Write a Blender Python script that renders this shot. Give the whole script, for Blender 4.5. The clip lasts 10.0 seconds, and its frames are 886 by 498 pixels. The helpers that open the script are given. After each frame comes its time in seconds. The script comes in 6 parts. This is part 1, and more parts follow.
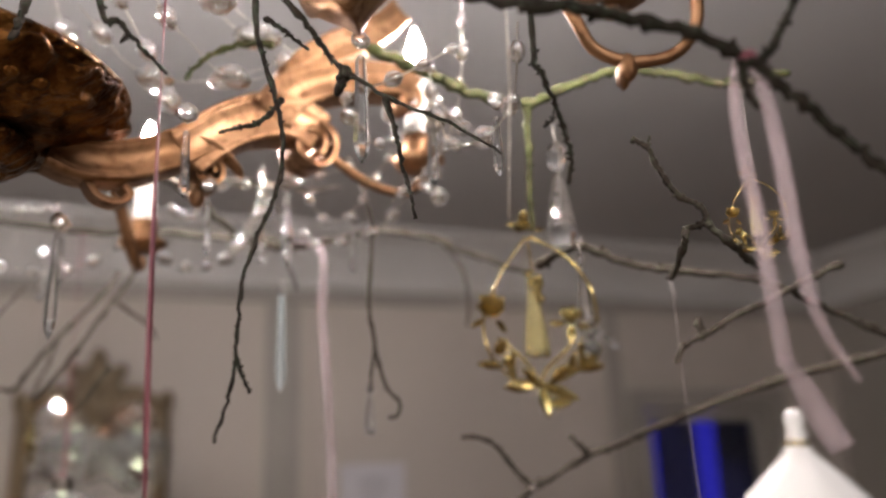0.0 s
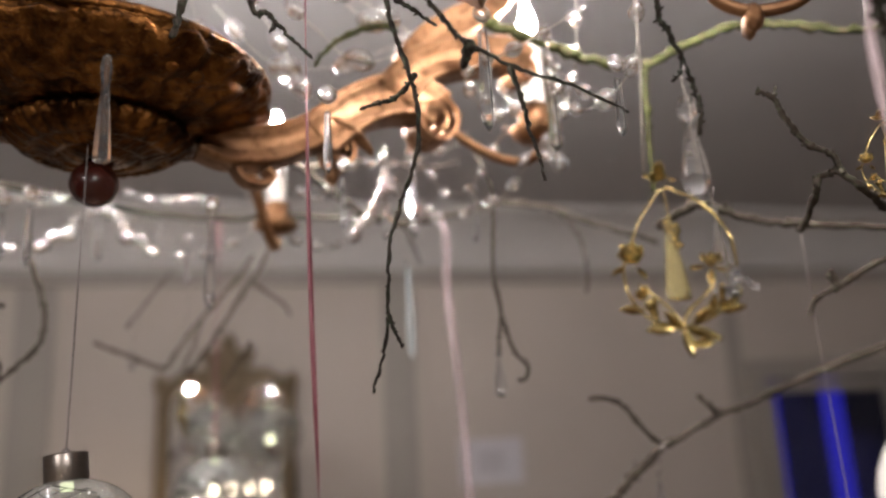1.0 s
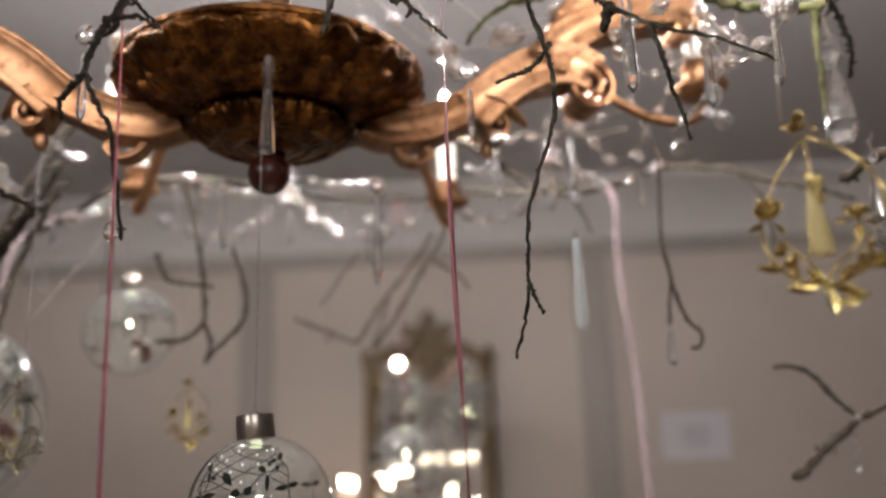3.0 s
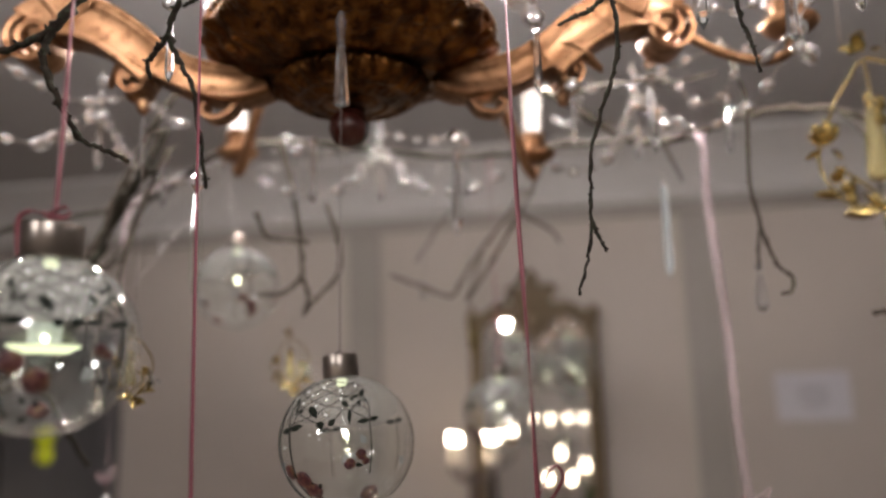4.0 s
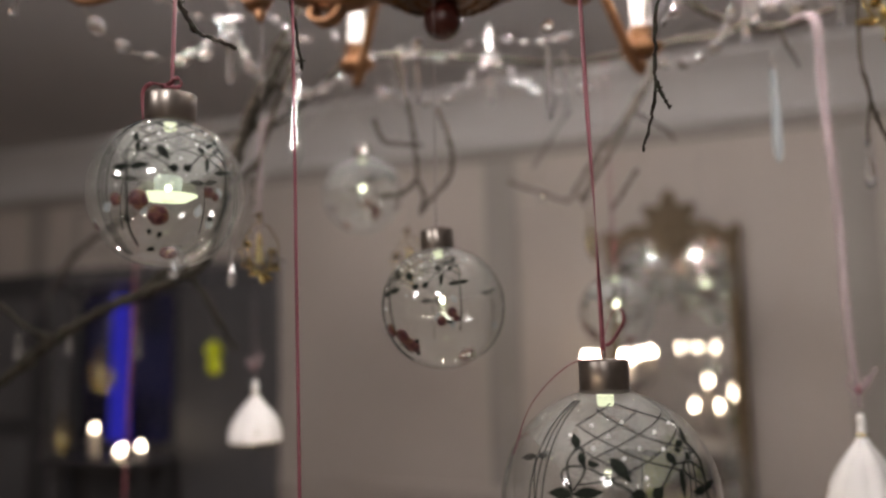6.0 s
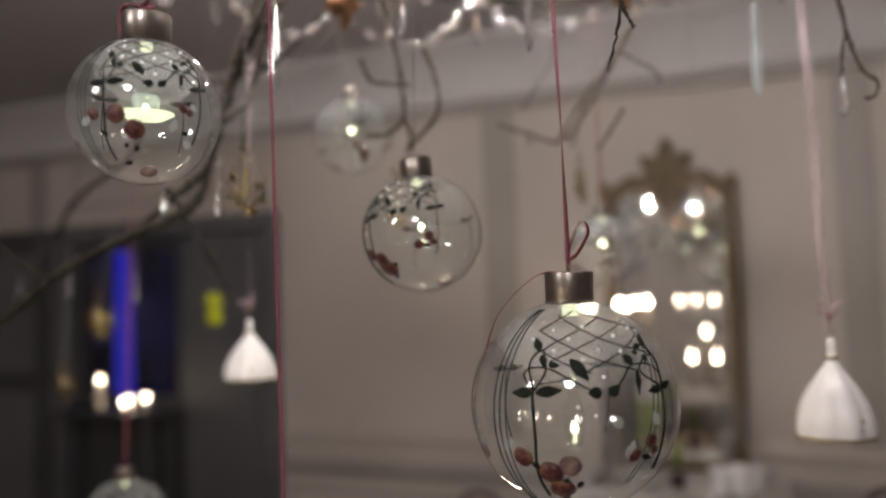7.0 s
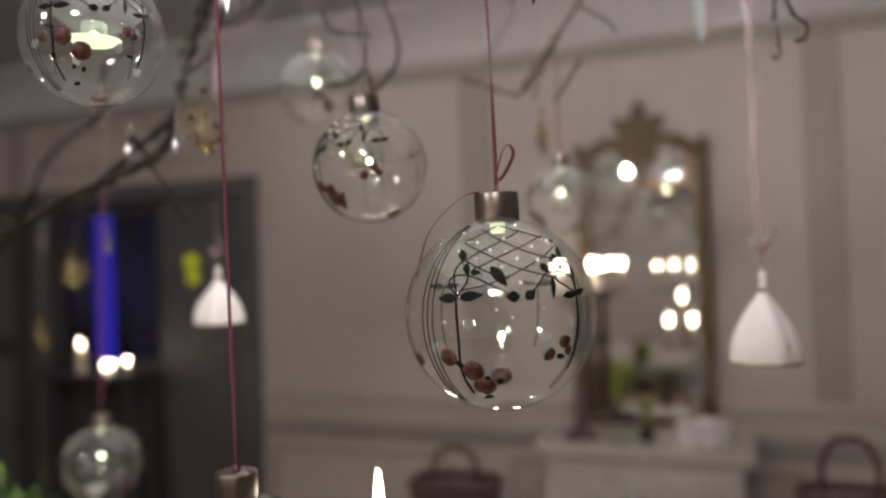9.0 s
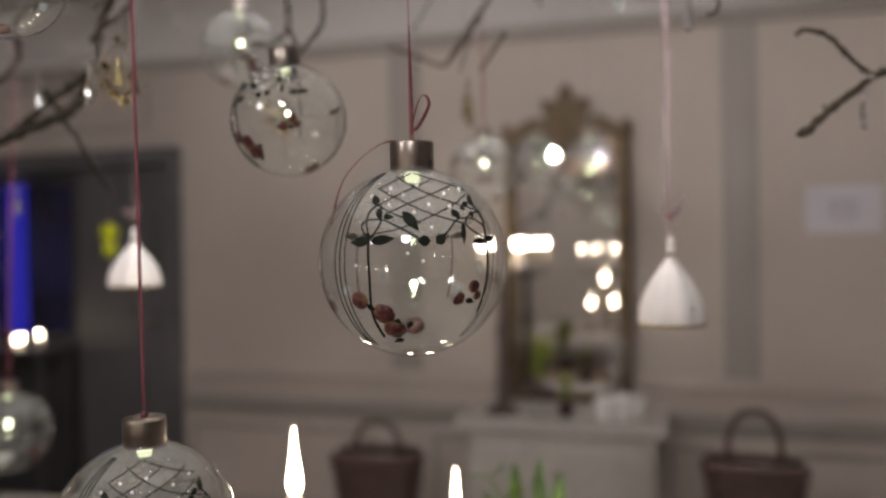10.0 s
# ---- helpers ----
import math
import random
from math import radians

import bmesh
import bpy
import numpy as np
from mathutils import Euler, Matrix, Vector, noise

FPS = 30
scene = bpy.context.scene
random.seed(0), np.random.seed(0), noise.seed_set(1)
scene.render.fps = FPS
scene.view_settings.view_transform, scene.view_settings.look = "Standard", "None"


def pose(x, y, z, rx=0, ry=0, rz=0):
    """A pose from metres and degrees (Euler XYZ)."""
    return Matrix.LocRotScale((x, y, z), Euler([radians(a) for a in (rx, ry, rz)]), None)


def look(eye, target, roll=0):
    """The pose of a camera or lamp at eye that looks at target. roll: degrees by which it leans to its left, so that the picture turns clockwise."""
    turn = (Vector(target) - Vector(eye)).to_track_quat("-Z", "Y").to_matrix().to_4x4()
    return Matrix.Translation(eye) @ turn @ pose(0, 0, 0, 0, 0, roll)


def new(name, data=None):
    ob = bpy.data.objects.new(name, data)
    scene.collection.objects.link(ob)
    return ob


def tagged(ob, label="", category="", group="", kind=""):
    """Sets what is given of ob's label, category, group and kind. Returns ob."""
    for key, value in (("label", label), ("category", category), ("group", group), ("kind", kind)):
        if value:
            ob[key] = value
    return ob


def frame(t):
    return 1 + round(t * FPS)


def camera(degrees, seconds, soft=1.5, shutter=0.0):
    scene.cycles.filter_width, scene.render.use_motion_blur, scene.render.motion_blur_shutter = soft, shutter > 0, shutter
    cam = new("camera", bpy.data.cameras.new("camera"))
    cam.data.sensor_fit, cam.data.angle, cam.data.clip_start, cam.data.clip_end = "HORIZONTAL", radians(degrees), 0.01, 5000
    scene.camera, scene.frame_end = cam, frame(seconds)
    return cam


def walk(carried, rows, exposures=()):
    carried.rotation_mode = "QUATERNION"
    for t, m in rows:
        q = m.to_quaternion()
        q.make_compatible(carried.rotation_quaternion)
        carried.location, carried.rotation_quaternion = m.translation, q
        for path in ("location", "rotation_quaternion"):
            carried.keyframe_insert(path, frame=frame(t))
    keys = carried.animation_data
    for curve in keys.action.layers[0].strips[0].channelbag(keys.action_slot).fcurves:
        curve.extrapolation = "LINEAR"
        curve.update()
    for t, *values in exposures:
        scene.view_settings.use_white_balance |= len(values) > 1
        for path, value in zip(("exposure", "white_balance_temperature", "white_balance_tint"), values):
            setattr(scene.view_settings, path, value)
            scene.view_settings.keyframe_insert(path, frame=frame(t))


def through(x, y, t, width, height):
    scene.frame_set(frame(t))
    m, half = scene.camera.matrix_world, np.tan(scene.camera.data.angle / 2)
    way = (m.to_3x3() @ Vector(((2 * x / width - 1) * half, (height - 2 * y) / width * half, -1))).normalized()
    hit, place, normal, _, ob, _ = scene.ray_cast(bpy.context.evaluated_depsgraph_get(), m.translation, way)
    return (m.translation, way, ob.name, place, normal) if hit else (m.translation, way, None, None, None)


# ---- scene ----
cam = camera(58.3, 10.0, soft=2.3)
PATH = [
    (0, (-0.017, 0.012, 1.617), (0.643, 1.827, 2.139), -2.2),
    (0.5, (-0.041, 0.004, 1.609), (0.506, 1.861, 2.111), -2.8),
    (1, (-0.046, -0.005, 1.597), (0.367, 1.89, 2.084), -2.9),
    (1.5, (-0.043, -0.012, 1.597), (0.246, 1.905, 2.088), -2.8),
    (2, (-0.038, -0.017, 1.596), (0.138, 1.912, 2.091), -3.0),
    (2.2, (-0.03, -0.016, 1.593), (0.078, 1.918, 2.089), -2.6),
    (3.5, (0.006, -0.026, 1.583), (-0.199, 1.923, 1.984), -2.0),
    (4, (0.025, -0.032, 1.568), (-0.338, 1.9, 1.936), -1.6),
    (4.5, (0.043, -0.043, 1.557), (-0.43, 1.871, 1.896), -1.5),
    (5, (0.057, -0.056, 1.541), (-0.54, 1.83, 1.836), -1.4),
    (5.5, (0.072, -0.062, 1.522), (-0.609, 1.802, 1.774), -1.3),
    (5.7, (0.078, -0.059, 1.516), (-0.632, 1.795, 1.757), -1.3),
    (6.8, (0.105, -0.065, 1.478), (-0.633, 1.789, 1.615), -1.7),
    (7, (0.113, -0.069, 1.473), (-0.626, 1.786, 1.589), -1.7),
    (7.5, (0.124, -0.077, 1.459), (-0.642, 1.768, 1.548), -1.5),
    (8, (0.139, -0.08, 1.447), (-0.613, 1.772, 1.519), -1.5),
    (8.5, (0.15, -0.085, 1.438), (-0.585, 1.774, 1.499), -2.0),
    (9, (0.163, -0.093, 1.431), (-0.545, 1.777, 1.473), -1.9),
    (9.5, (0.174, -0.094, 1.421), (-0.467, 1.8, 1.449), -1.2),
    (10, (0.177, -0.097, 1.403), (-0.365, 1.829, 1.399), -0.8),
]
walk(cam, [(t, look(eye, target, roll)) for t, eye, target, roll in PATH])
cam.data.dof.use_dof = True
cam.data.dof.focus_distance = 0.57
cam.data.dof.aperture_fstop = 2.6

# ---------------------------------------------------------------- world and light
world = bpy.data.worlds.new("world")
scene.world = world
world.use_nodes = True
world.node_tree.nodes["Background"].inputs[0].default_value = (0.012, 0.016, 0.03, 1)
world.node_tree.nodes["Background"].inputs[1].default_value = 0.3
scene.view_settings.exposure = 0.0


def area_lamp(x, y, z, tx, ty, tz, size, watts, colour):
    d = bpy.data.lights.new("room_lamp_light", "AREA")
    d.shape, d.size, d.energy, d.color = "DISK", size, watts, colour
    o = new("room_lamp_light", d)
    o.matrix_world = look((x, y, z), (tx, ty, tz))
    return o


WARM = (1.0, 0.86, 0.74)
COOL = (1.0, 0.95, 0.93)
# Two fill lights added behind the viewer to brighten the rear wall.
area_lamp(0.3, -1.6, 2.52, -0.4, 3.0, 1.0, 0.45, 22, COOL)
area_lamp(-1.6, -1.6, 2.52, -0.9, 3.0, 1.2, 0.45, 24, COOL)


# ---------------------------------------------------------------- materials
def material(name, colour=(0.5, 0.5, 0.5), rough=0.5, metal=0.0, **kw):
    m = bpy.data.materials.new(name)
    m.use_nodes = True
    nt = m.node_tree
    b = nt.nodes["Principled BSDF"]
    b.inputs["Base Color"].default_value = (*colour, 1)
    b.inputs["Roughness"].default_value = rough
    b.inputs["Metallic"].default_value = metal
    for k, v in kw.items():
        b.inputs[k.replace("_", " ")].default_value = v
    return m, nt, b


def mottle(mat, c1, c2, scale, detail=6.0, bump=0.0, bump_scale=None, rough=None, stops=(0.35, 0.65), c3=None, dist=0.01):
    """Two-scale variation of colour, gloss and relief on object coordinates."""
    m, nt, b = mat
    N, L = nt.nodes.new, nt.links.new
    tc = N("ShaderNodeTexCoord")
    n1 = N("ShaderNodeTexNoise")
    n1.inputs["Scale"].default_value, n1.inputs["Detail"].default_value = scale, detail
    L(tc.outputs["Object"], n1.inputs["Vector"])
    r = N("ShaderNodeValToRGB")
    r.color_ramp.elements[0].position, r.color_ramp.elements[0].color = stops[0], (*c1, 1)
    r.color_ramp.elements[1].position, r.color_ramp.elements[1].color = stops[1], (*c2, 1)
    L(n1.outputs["Fac"], r.inputs["Fac"])
    out = r.outputs["Color"]
    n2 = N("ShaderNodeTexNoise")
    n2.inputs["Scale"].default_value, n2.inputs["Detail"].default_value = bump_scale or scale * 6, 5
    L(tc.outputs["Object"], n2.inputs["Vector"])
    if c3:
        mx = N("ShaderNodeMix")
        mx.data_type = "RGBA"
        rr = N("ShaderNodeValToRGB")
        rr.color_ramp.elements[0].position, rr.color_ramp.elements[1].position = 0.5, 0.68
        L(n2.outputs["Fac"], rr.inputs["Fac"])
        L(rr.outputs["Color"], mx.inputs[0])
        L(out, mx.inputs[6])
        mx.inputs[7].default_value = (*c3, 1)
        out = mx.outputs[2]
    L(out, b.inputs["Base Color"])
    if bump:
        bp = N("ShaderNodeBump")
        bp.inputs["Strength"].default_value, bp.inputs["Distance"].default_value = bump, dist
        L(n2.outputs["Fac"], bp.inputs["Height"])
        L(bp.outputs["Normal"], b.inputs["Normal"])
    if rough:
        mr = N("ShaderNodeMapRange")
        mr.inputs["To Min"].default_value, mr.inputs["To Max"].default_value = rough
        L(n2.outputs["Fac"], mr.inputs["Value"])
        L(mr.outputs["Result"], b.inputs["Roughness"])
    return m


def thin_glass(name, tint, gloss=0.7, rough=0.0, boost=0.0, haze=0.0):
    """Thin clear sheet: straight-through light, with reflections by the angle."""
    m = bpy.data.materials.new(name)
    m.use_nodes = True
    nt = m.node_tree
    nt.nodes.clear()
    N, L = nt.nodes.new, nt.links.new
    o, mx, tr, gl, lw = (N("ShaderNode" + k) for k in ("OutputMaterial", "MixShader", "BsdfTransparent", "BsdfGlossy", "LayerWeight"))
    tr.inputs[0].default_value = (*tint, 1)
    gl.inputs["Roughness"].default_value = rough
    pw, add = N("ShaderNodeMath"), N("ShaderNodeMath")
    pw.operation, pw.inputs[1].default_value = "POWER", 4.0
    add.operation, add.inputs[1].default_value, add.inputs[2].default_value = "MULTIPLY_ADD", gloss, 0.04 + boost
    L(lw.outputs["Facing"], pw.inputs[0])
    L(pw.outputs[0], add.inputs[0])
    L(add.outputs[0], mx.inputs[0])
    L(tr.outputs[0], mx.inputs[1])
    L(gl.outputs[0], mx.inputs[2])
    # Faint diffuse white mixed in for the haze and reflections inside the glass.
    if haze:
        fm, df = N("ShaderNodeMixShader"), N("ShaderNodeBsdfDiffuse")
        df.inputs[0].default_value = (0.8, 0.82, 0.82, 1)
        fm.inputs[0].default_value = haze
        L(mx.outputs[0], fm.inputs[1])
        L(df.outputs[0], fm.inputs[2])
        L(fm.outputs[0], o.inputs[0])
    else:
        L(mx.outputs[0], o.inputs[0])
    return m


def veil(name, colour, through, rough=0.6):
    """Thin frosted or woven sheet that lets part of the light straight through."""
    m = bpy.data.materials.new(name)
    m.use_nodes = True
    nt = m.node_tree
    nt.nodes.clear()
    N, L = nt.nodes.new, nt.links.new
    o, mx, tr, add, df, tl = (N("ShaderNode" + k) for k in ("OutputMaterial", "MixShader", "BsdfTransparent", "MixShader", "BsdfDiffuse", "BsdfTranslucent"))
    df.inputs[0].default_value = tl.inputs[0].default_value = (*colour, 1)
    n = N("ShaderNodeTexNoise")
    n.inputs["Scale"].default_value = 160
    mr = N("ShaderNodeMapRange")
    mr.inputs["To Min"].default_value, mr.inputs["To Max"].default_value = min(1, through + 0.12), max(0, through - 0.12)
    L(n.outputs["Fac"], mr.inputs["Value"])
    add.inputs[0].default_value = 0.5
    L(df.outputs[0], add.inputs[1])
    L(tl.outputs[0], add.inputs[2])
    L(mr.outputs["Result"], mx.inputs[0])
    L(add.outputs[0], mx.inputs[1])
    L(tr.outputs[0], mx.inputs[2])
    L(mx.outputs[0], o.inputs[0])
    return m


def glow(name, colour, strength):
    m = bpy.data.materials.new(name)
    m.use_nodes = True
    nt = m.node_tree
    nt.nodes.clear()
    o, e = nt.nodes.new("ShaderNodeOutputMaterial"), nt.nodes.new("ShaderNodeEmission")
    e.inputs[0].default_value, e.inputs[1].default_value = (*colour, 1), strength
    nt.links.new(e.outputs[0], o.inputs[0])
    return m


M_WALL = mottle(material("greige_wall_paint", rough=0.75), (0.412, 0.364, 0.329), (0.455, 0.40, 0.36), 1.2, bump=0.05, bump_scale=60, rough=(0.6, 0.85))
M_FILLWALL = mottle(material("pale_wall_paint", rough=0.75), (0.66, 0.62, 0.58), (0.72, 0.68, 0.64), 1.2, bump=0.05, bump_scale=60, rough=(0.6, 0.85))
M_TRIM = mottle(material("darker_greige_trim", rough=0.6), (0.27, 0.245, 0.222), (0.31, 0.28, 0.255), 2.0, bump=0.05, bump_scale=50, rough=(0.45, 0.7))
M_CEIL = mottle(material("grey_ceiling_paint", rough=0.9), (0.36, 0.345, 0.345), (0.40, 0.385, 0.385), 0.8, bump=0.04, bump_scale=40)
M_COVE = mottle(material("pale_cove_plaster", rough=0.8), (0.44, 0.42, 0.41), (0.48, 0.46, 0.45), 1.0, bump=0.04, bump_scale=40)
M_DOOR = mottle(material("dark_grey_door_paint", rough=0.5), (0.082, 0.079, 0.083), (0.105, 0.101, 0.106), 3.0, bump=0.05, bump_scale=60, rough=(0.35, 0.6))
M_DOORDARK = mottle(material("near_black_door_paint", rough=0.45), (0.034, 0.033, 0.036), (0.046, 0.045, 0.049), 3.0, bump=0.05, bump_scale=60, rough=(0.3, 0.55))
M_FLOOR = mottle(material("oak_floor", rough=0.5), (0.16, 0.10, 0.06), (0.24, 0.16, 0.10), 3.0, bump=0.1, bump_scale=40, rough=(0.35, 0.6))
M_CLOTH = mottle(material("linen_cloth", rough=0.9), (0.30, 0.27, 0.25), (0.36, 0.33, 0.30), 8.0, bump=0.2, bump_scale=300, dist=0.001)
M_CONSOLE = mottle(material("white_washed_wood", rough=0.6), (0.42, 0.39, 0.36), (0.50, 0.47, 0.44), 5.0, bump=0.1, bump_scale=60, rough=(0.4, 0.7), c3=(0.36, 0.33, 0.30))
M_COPPER = mottle(material("brushed_gilt_copper", rough=0.3, metal=1.0), (0.21, 0.108, 0.054), (0.34, 0.19, 0.105), 14.0, bump=0.25, bump_scale=90, rough=(0.38, 0.65), c3=(0.17, 0.083, 0.040), dist=0.002)
M_BOWL = mottle(material("tarnished_gilt_bronze", rough=0.35, metal=1.0), (0.03, 0.012, 0.004), (0.21, 0.088, 0.024), 34.0, detail=8, bump=0.85, bump_scale=105, rough=(0.25, 0.55), c3=(0.045, 0.018, 0.007), stops=(0.38, 0.62), dist=0.006)
M_WOODBALL = mottle(material("polished_dark_red_wood", rough=0.2), (0.03, 0.006, 0.004), (0.06, 0.014, 0.010), 30.0, bump=0.05, bump_scale=90)
M_GOLD = mottle(material("polished_gold", rough=0.2, metal=1.0), (0.36, 0.265, 0.10), (0.55, 0.43, 0.20), 60.0, bump=0.1, bump_scale=300, rough=(0.10, 0.26), dist=0.0005)
M_NICKEL = mottle(material("brushed_nickel", rough=0.35, metal=1.0), (0.22, 0.19, 0.17), (0.33, 0.29, 0.26), 40.0, bump=0.05, bump_scale=200, rough=(0.25, 0.42), dist=0.0005)
M_BARK = mottle(material("dark_lichened_bark", rough=0.9, Specular_IOR_Level=0.1), (0.014, 0.010, 0.008), (0.034, 0.027, 0.021), 60.0, bump=0.9, bump_scale=260, c3=(0.034, 0.042, 0.028), dist=0.002)
M_BARKG = mottle(material("green_mossy_bark", rough=0.9, Specular_IOR_Level=0.1), (0.03, 0.034, 0.014), (0.075, 0.082, 0.032), 50.0, bump=0.8, bump_scale=200, c3=(0.10, 0.075, 0.05), dist=0.002)
M_BARKB = mottle(material("brown_bark", rough=0.9, Specular_IOR_Level=0.1), (0.028, 0.021, 0.017), (0.06, 0.047, 0.038), 40.0, bump=0.8, bump_scale=200, c3=(0.085, 0.085, 0.06), dist=0.002)
M_PINK = veil("sheer_pink_organza", (0.62, 0.50, 0.52), 0.64)
M_ROSEP = veil("deep_pink_satin", (0.30, 0.11, 0.14), 0.30)
M_RED = mottle(material("dark_red_satin", rough=0.45), (0.15, 0.032, 0.045), (0.22, 0.065, 0.08), 90.0, bump=0.1, bump_scale=400, dist=0.0005)
M_THREAD = mottle(material("grey_thread", rough=0.6), (0.20, 0.17, 0.16), (0.30, 0.26, 0.25), 200.0)
M_SILVER = mottle(material("silver_cord", rough=0.3, metal=1.0), (0.55, 0.50, 0.44), (0.75, 0.70, 0.63), 300.0, bump=0.6, bump_scale=900, dist=0.0005)
M_PORC = mottle(material("white_glazed_porcelain", rough=0.12, IOR=1.5), (0.72, 0.70, 0.69), (0.80, 0.78, 0.76), 20.0, bump=0.03, bump_scale=60, rough=(0.08, 0.2), dist=0.001)
M_DECAL = mottle(material("brown_floral_decal", rough=0.3), (0.22, 0.13, 0.06), (0.34, 0.2, 0.16), 200.0)
M_BLACK = mottle(material("black_green_enamel", rough=0.7, Specular_IOR_Level=0.12), (0.006, 0.008, 0.006), (0.016, 0.02, 0.014), 120.0, bump=0.2, bump_scale=300, dist=0.0004)
M_ROSE = mottle(material("painted_rose", rough=0.5), (0.028, 0.007, 0.010), (0.14, 0.032, 0.038), 2.2, bump=0.8, bump_scale=2.4, c3=(0.13, 0.085, 0.03), dist=0.001)
M_FROST = veil("frosted_glaze", (0.74, 0.75, 0.75), 0.72)
M_ETCH = veil("grey_etched_line", (0.10, 0.11, 0.11), 0.32)
M_PALE = veil("pale_blue_glaze", (0.60, 0.66, 0.68), 0.55)
M_GLASS = thin_glass("thin_bauble_glass", (0.975, 0.985, 0.98), 0.8, boost=0.06, haze=0.03)
M_PANE = thin_glass("window_pane_glass", (0.9, 0.92, 0.94), 0.7)
M_TUBE = thin_glass("clear_tube_glass", (0.97, 0.985, 0.97), 0.6, boost=0.03)
M_CRYSTAL = material("cut_crystal", (0.97, 0.975, 0.98), 0.02, 0.0, IOR=1.55, Coat_Weight=0.18, Coat_Roughness=0.06, Coat_IOR=2.0)[0]
M_CRYSTAL.node_tree.nodes["Principled BSDF"].inputs["Transmission Weight"].default_value = 0.97
M_BEAD = material("cut_crystal_bead", (0.98, 0.985, 0.99), 0.015, 0.0, IOR=1.65, Coat_Weight=1.0, Coat_Roughness=0.10, Coat_IOR=6.5)[0]
M_BEAD.node_tree.nodes["Principled BSDF"].inputs["Transmission Weight"].default_value = 0.95
M_STONE = material("rhinestone", (0.92, 0.92, 0.93), 0.15, 0.0, Specular_IOR_Level=1.0)[0]
M_AMBER = material("amber_glass", (0.80, 0.70, 0.36), 0.08, 0.0, IOR=1.5)[0]
M_AMBER.node_tree.nodes["Principled BSDF"].inputs["Transmission Weight"].default_value = 0.70
M_YELLOW = material("yellow_green_glass", (0.42, 0.46, 0.02), 0.12, 0.0)[0]
M_CANDLE = mottle(material("ivory_candle_sleeve", rough=0.45), (0.62, 0.58, 0.54), (0.72, 0.68, 0.63), 30.0, bump=0.1, bump_scale=90, dist=0.001)
M_WAX = mottle(material("cream_wax", rough=0.5), (0.66, 0.58, 0.48), (0.74, 0.66, 0.56), 20.0, bump=0.1, bump_scale=60, dist=0.001)
M_BULB = glow("lit_bulb", (1.0, 0.935, 0.905), 2200.0)
M_FLAME = glow("candle_flame", (1.0, 0.80, 0.58), 52.0)
M_WARM = glow("warm_bulb", (1.0, 0.80, 0.60), 120.0)
M_LED = glow("led_light", (0.97, 1.0, 0.62), 30.0)
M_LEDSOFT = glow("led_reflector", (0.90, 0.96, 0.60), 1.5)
M_MIRROR = mottle(material("antique_mirror", rough=0.04, metal=1.0), (0.78, 0.77, 0.76), (0.86, 0.85, 0.84), 4.0, rough=(0.0, 0.015))
M_FRAME = mottle(material("antique_gilt_wood", rough=0.5, metal=0.35), (0.09, 0.062, 0.036), (0.20, 0.15, 0.09), 40.0, bump=0.5, bump_scale=120, rough=(0.35, 0.6), c3=(0.12, 0.085, 0.05), dist=0.004)
M_PAPER = mottle(material("white_paper", rough=0.8), (0.50, 0.48, 0.52), (0.56, 0.54, 0.57), 3.0)
M_INK = mottle(material("grey_ink", rough=0.8), (0.36, 0.34, 0.37), (0.40, 0.38, 0.41), 3.0)
M_WICKER = mottle(material("dark_wicker", rough=0.7), (0.045, 0.025, 0.02), (0.10, 0.055, 0.045), 40.0, bump=0.8, bump_scale=120, dist=0.004)
M_DARKWOOD = mottle(material("dark_turned_wood", rough=0.5), (0.07, 0.05, 0.045), (0.13, 0.10, 0.09), 20.0, bump=0.2, bump_scale=60, dist=0.002)
M_LEAF = mottle(material("fresh_leaf", rough=0.45), (0.045, 0.10, 0.018), (0.12, 0.20, 0.04), 30.0, bump=0.3, bump_scale=100, dist=0.001)
M_LIME = mottle(material("lime_petal", rough=0.5), (0.20, 0.24, 0.03), (0.34, 0.36, 0.06), 30.0)
M_PETAL = mottle(material("white_petal", rough=0.6), (0.6, 0.6, 0.55), (0.72, 0.72, 0.68), 30.0)
M_SOIL = mottle(material("dark_bulb_skin", rough=0.7), (0.03, 0.012, 0.02), (0.07, 0.03, 0.04), 40.0, bump=0.4, bump_scale=120, dist=0.002)
M_NIGHT = bpy.data.materials.new("night_outside")
M_NIGHT.use_nodes = True
nt = M_NIGHT.node_tree
nt.nodes.clear()
_o, _e, _r, _w, _t = (nt.nodes.new("ShaderNode" + k) for k in ("OutputMaterial", "Emission", "ValToRGB", "TexNoise", "TexCoord"))
_w.inputs["Scale"].default_value, _w.inputs["Detail"].default_value = 2.2, 1.0
_r.color_ramp.elements[0].position, _r.color_ramp.elements[0].color = 0.42, (0.001, 0.001, 0.004, 1)
_r.color_ramp.elements[1].position, _r.color_ramp.elements[1].color = 0.62, (0.005, 0.005, 0.022, 1)
nt.links.new(_t.outputs["Object"], _w.inputs["Vector"])
nt.links.new(_w.outputs["Fac"], _r.inputs["Fac"])
nt.links.new(_r.outputs["Color"], _e.inputs[0])
nt.links.new(_e.outputs[0], _o.inputs[0])
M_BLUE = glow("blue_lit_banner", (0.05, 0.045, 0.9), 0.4)


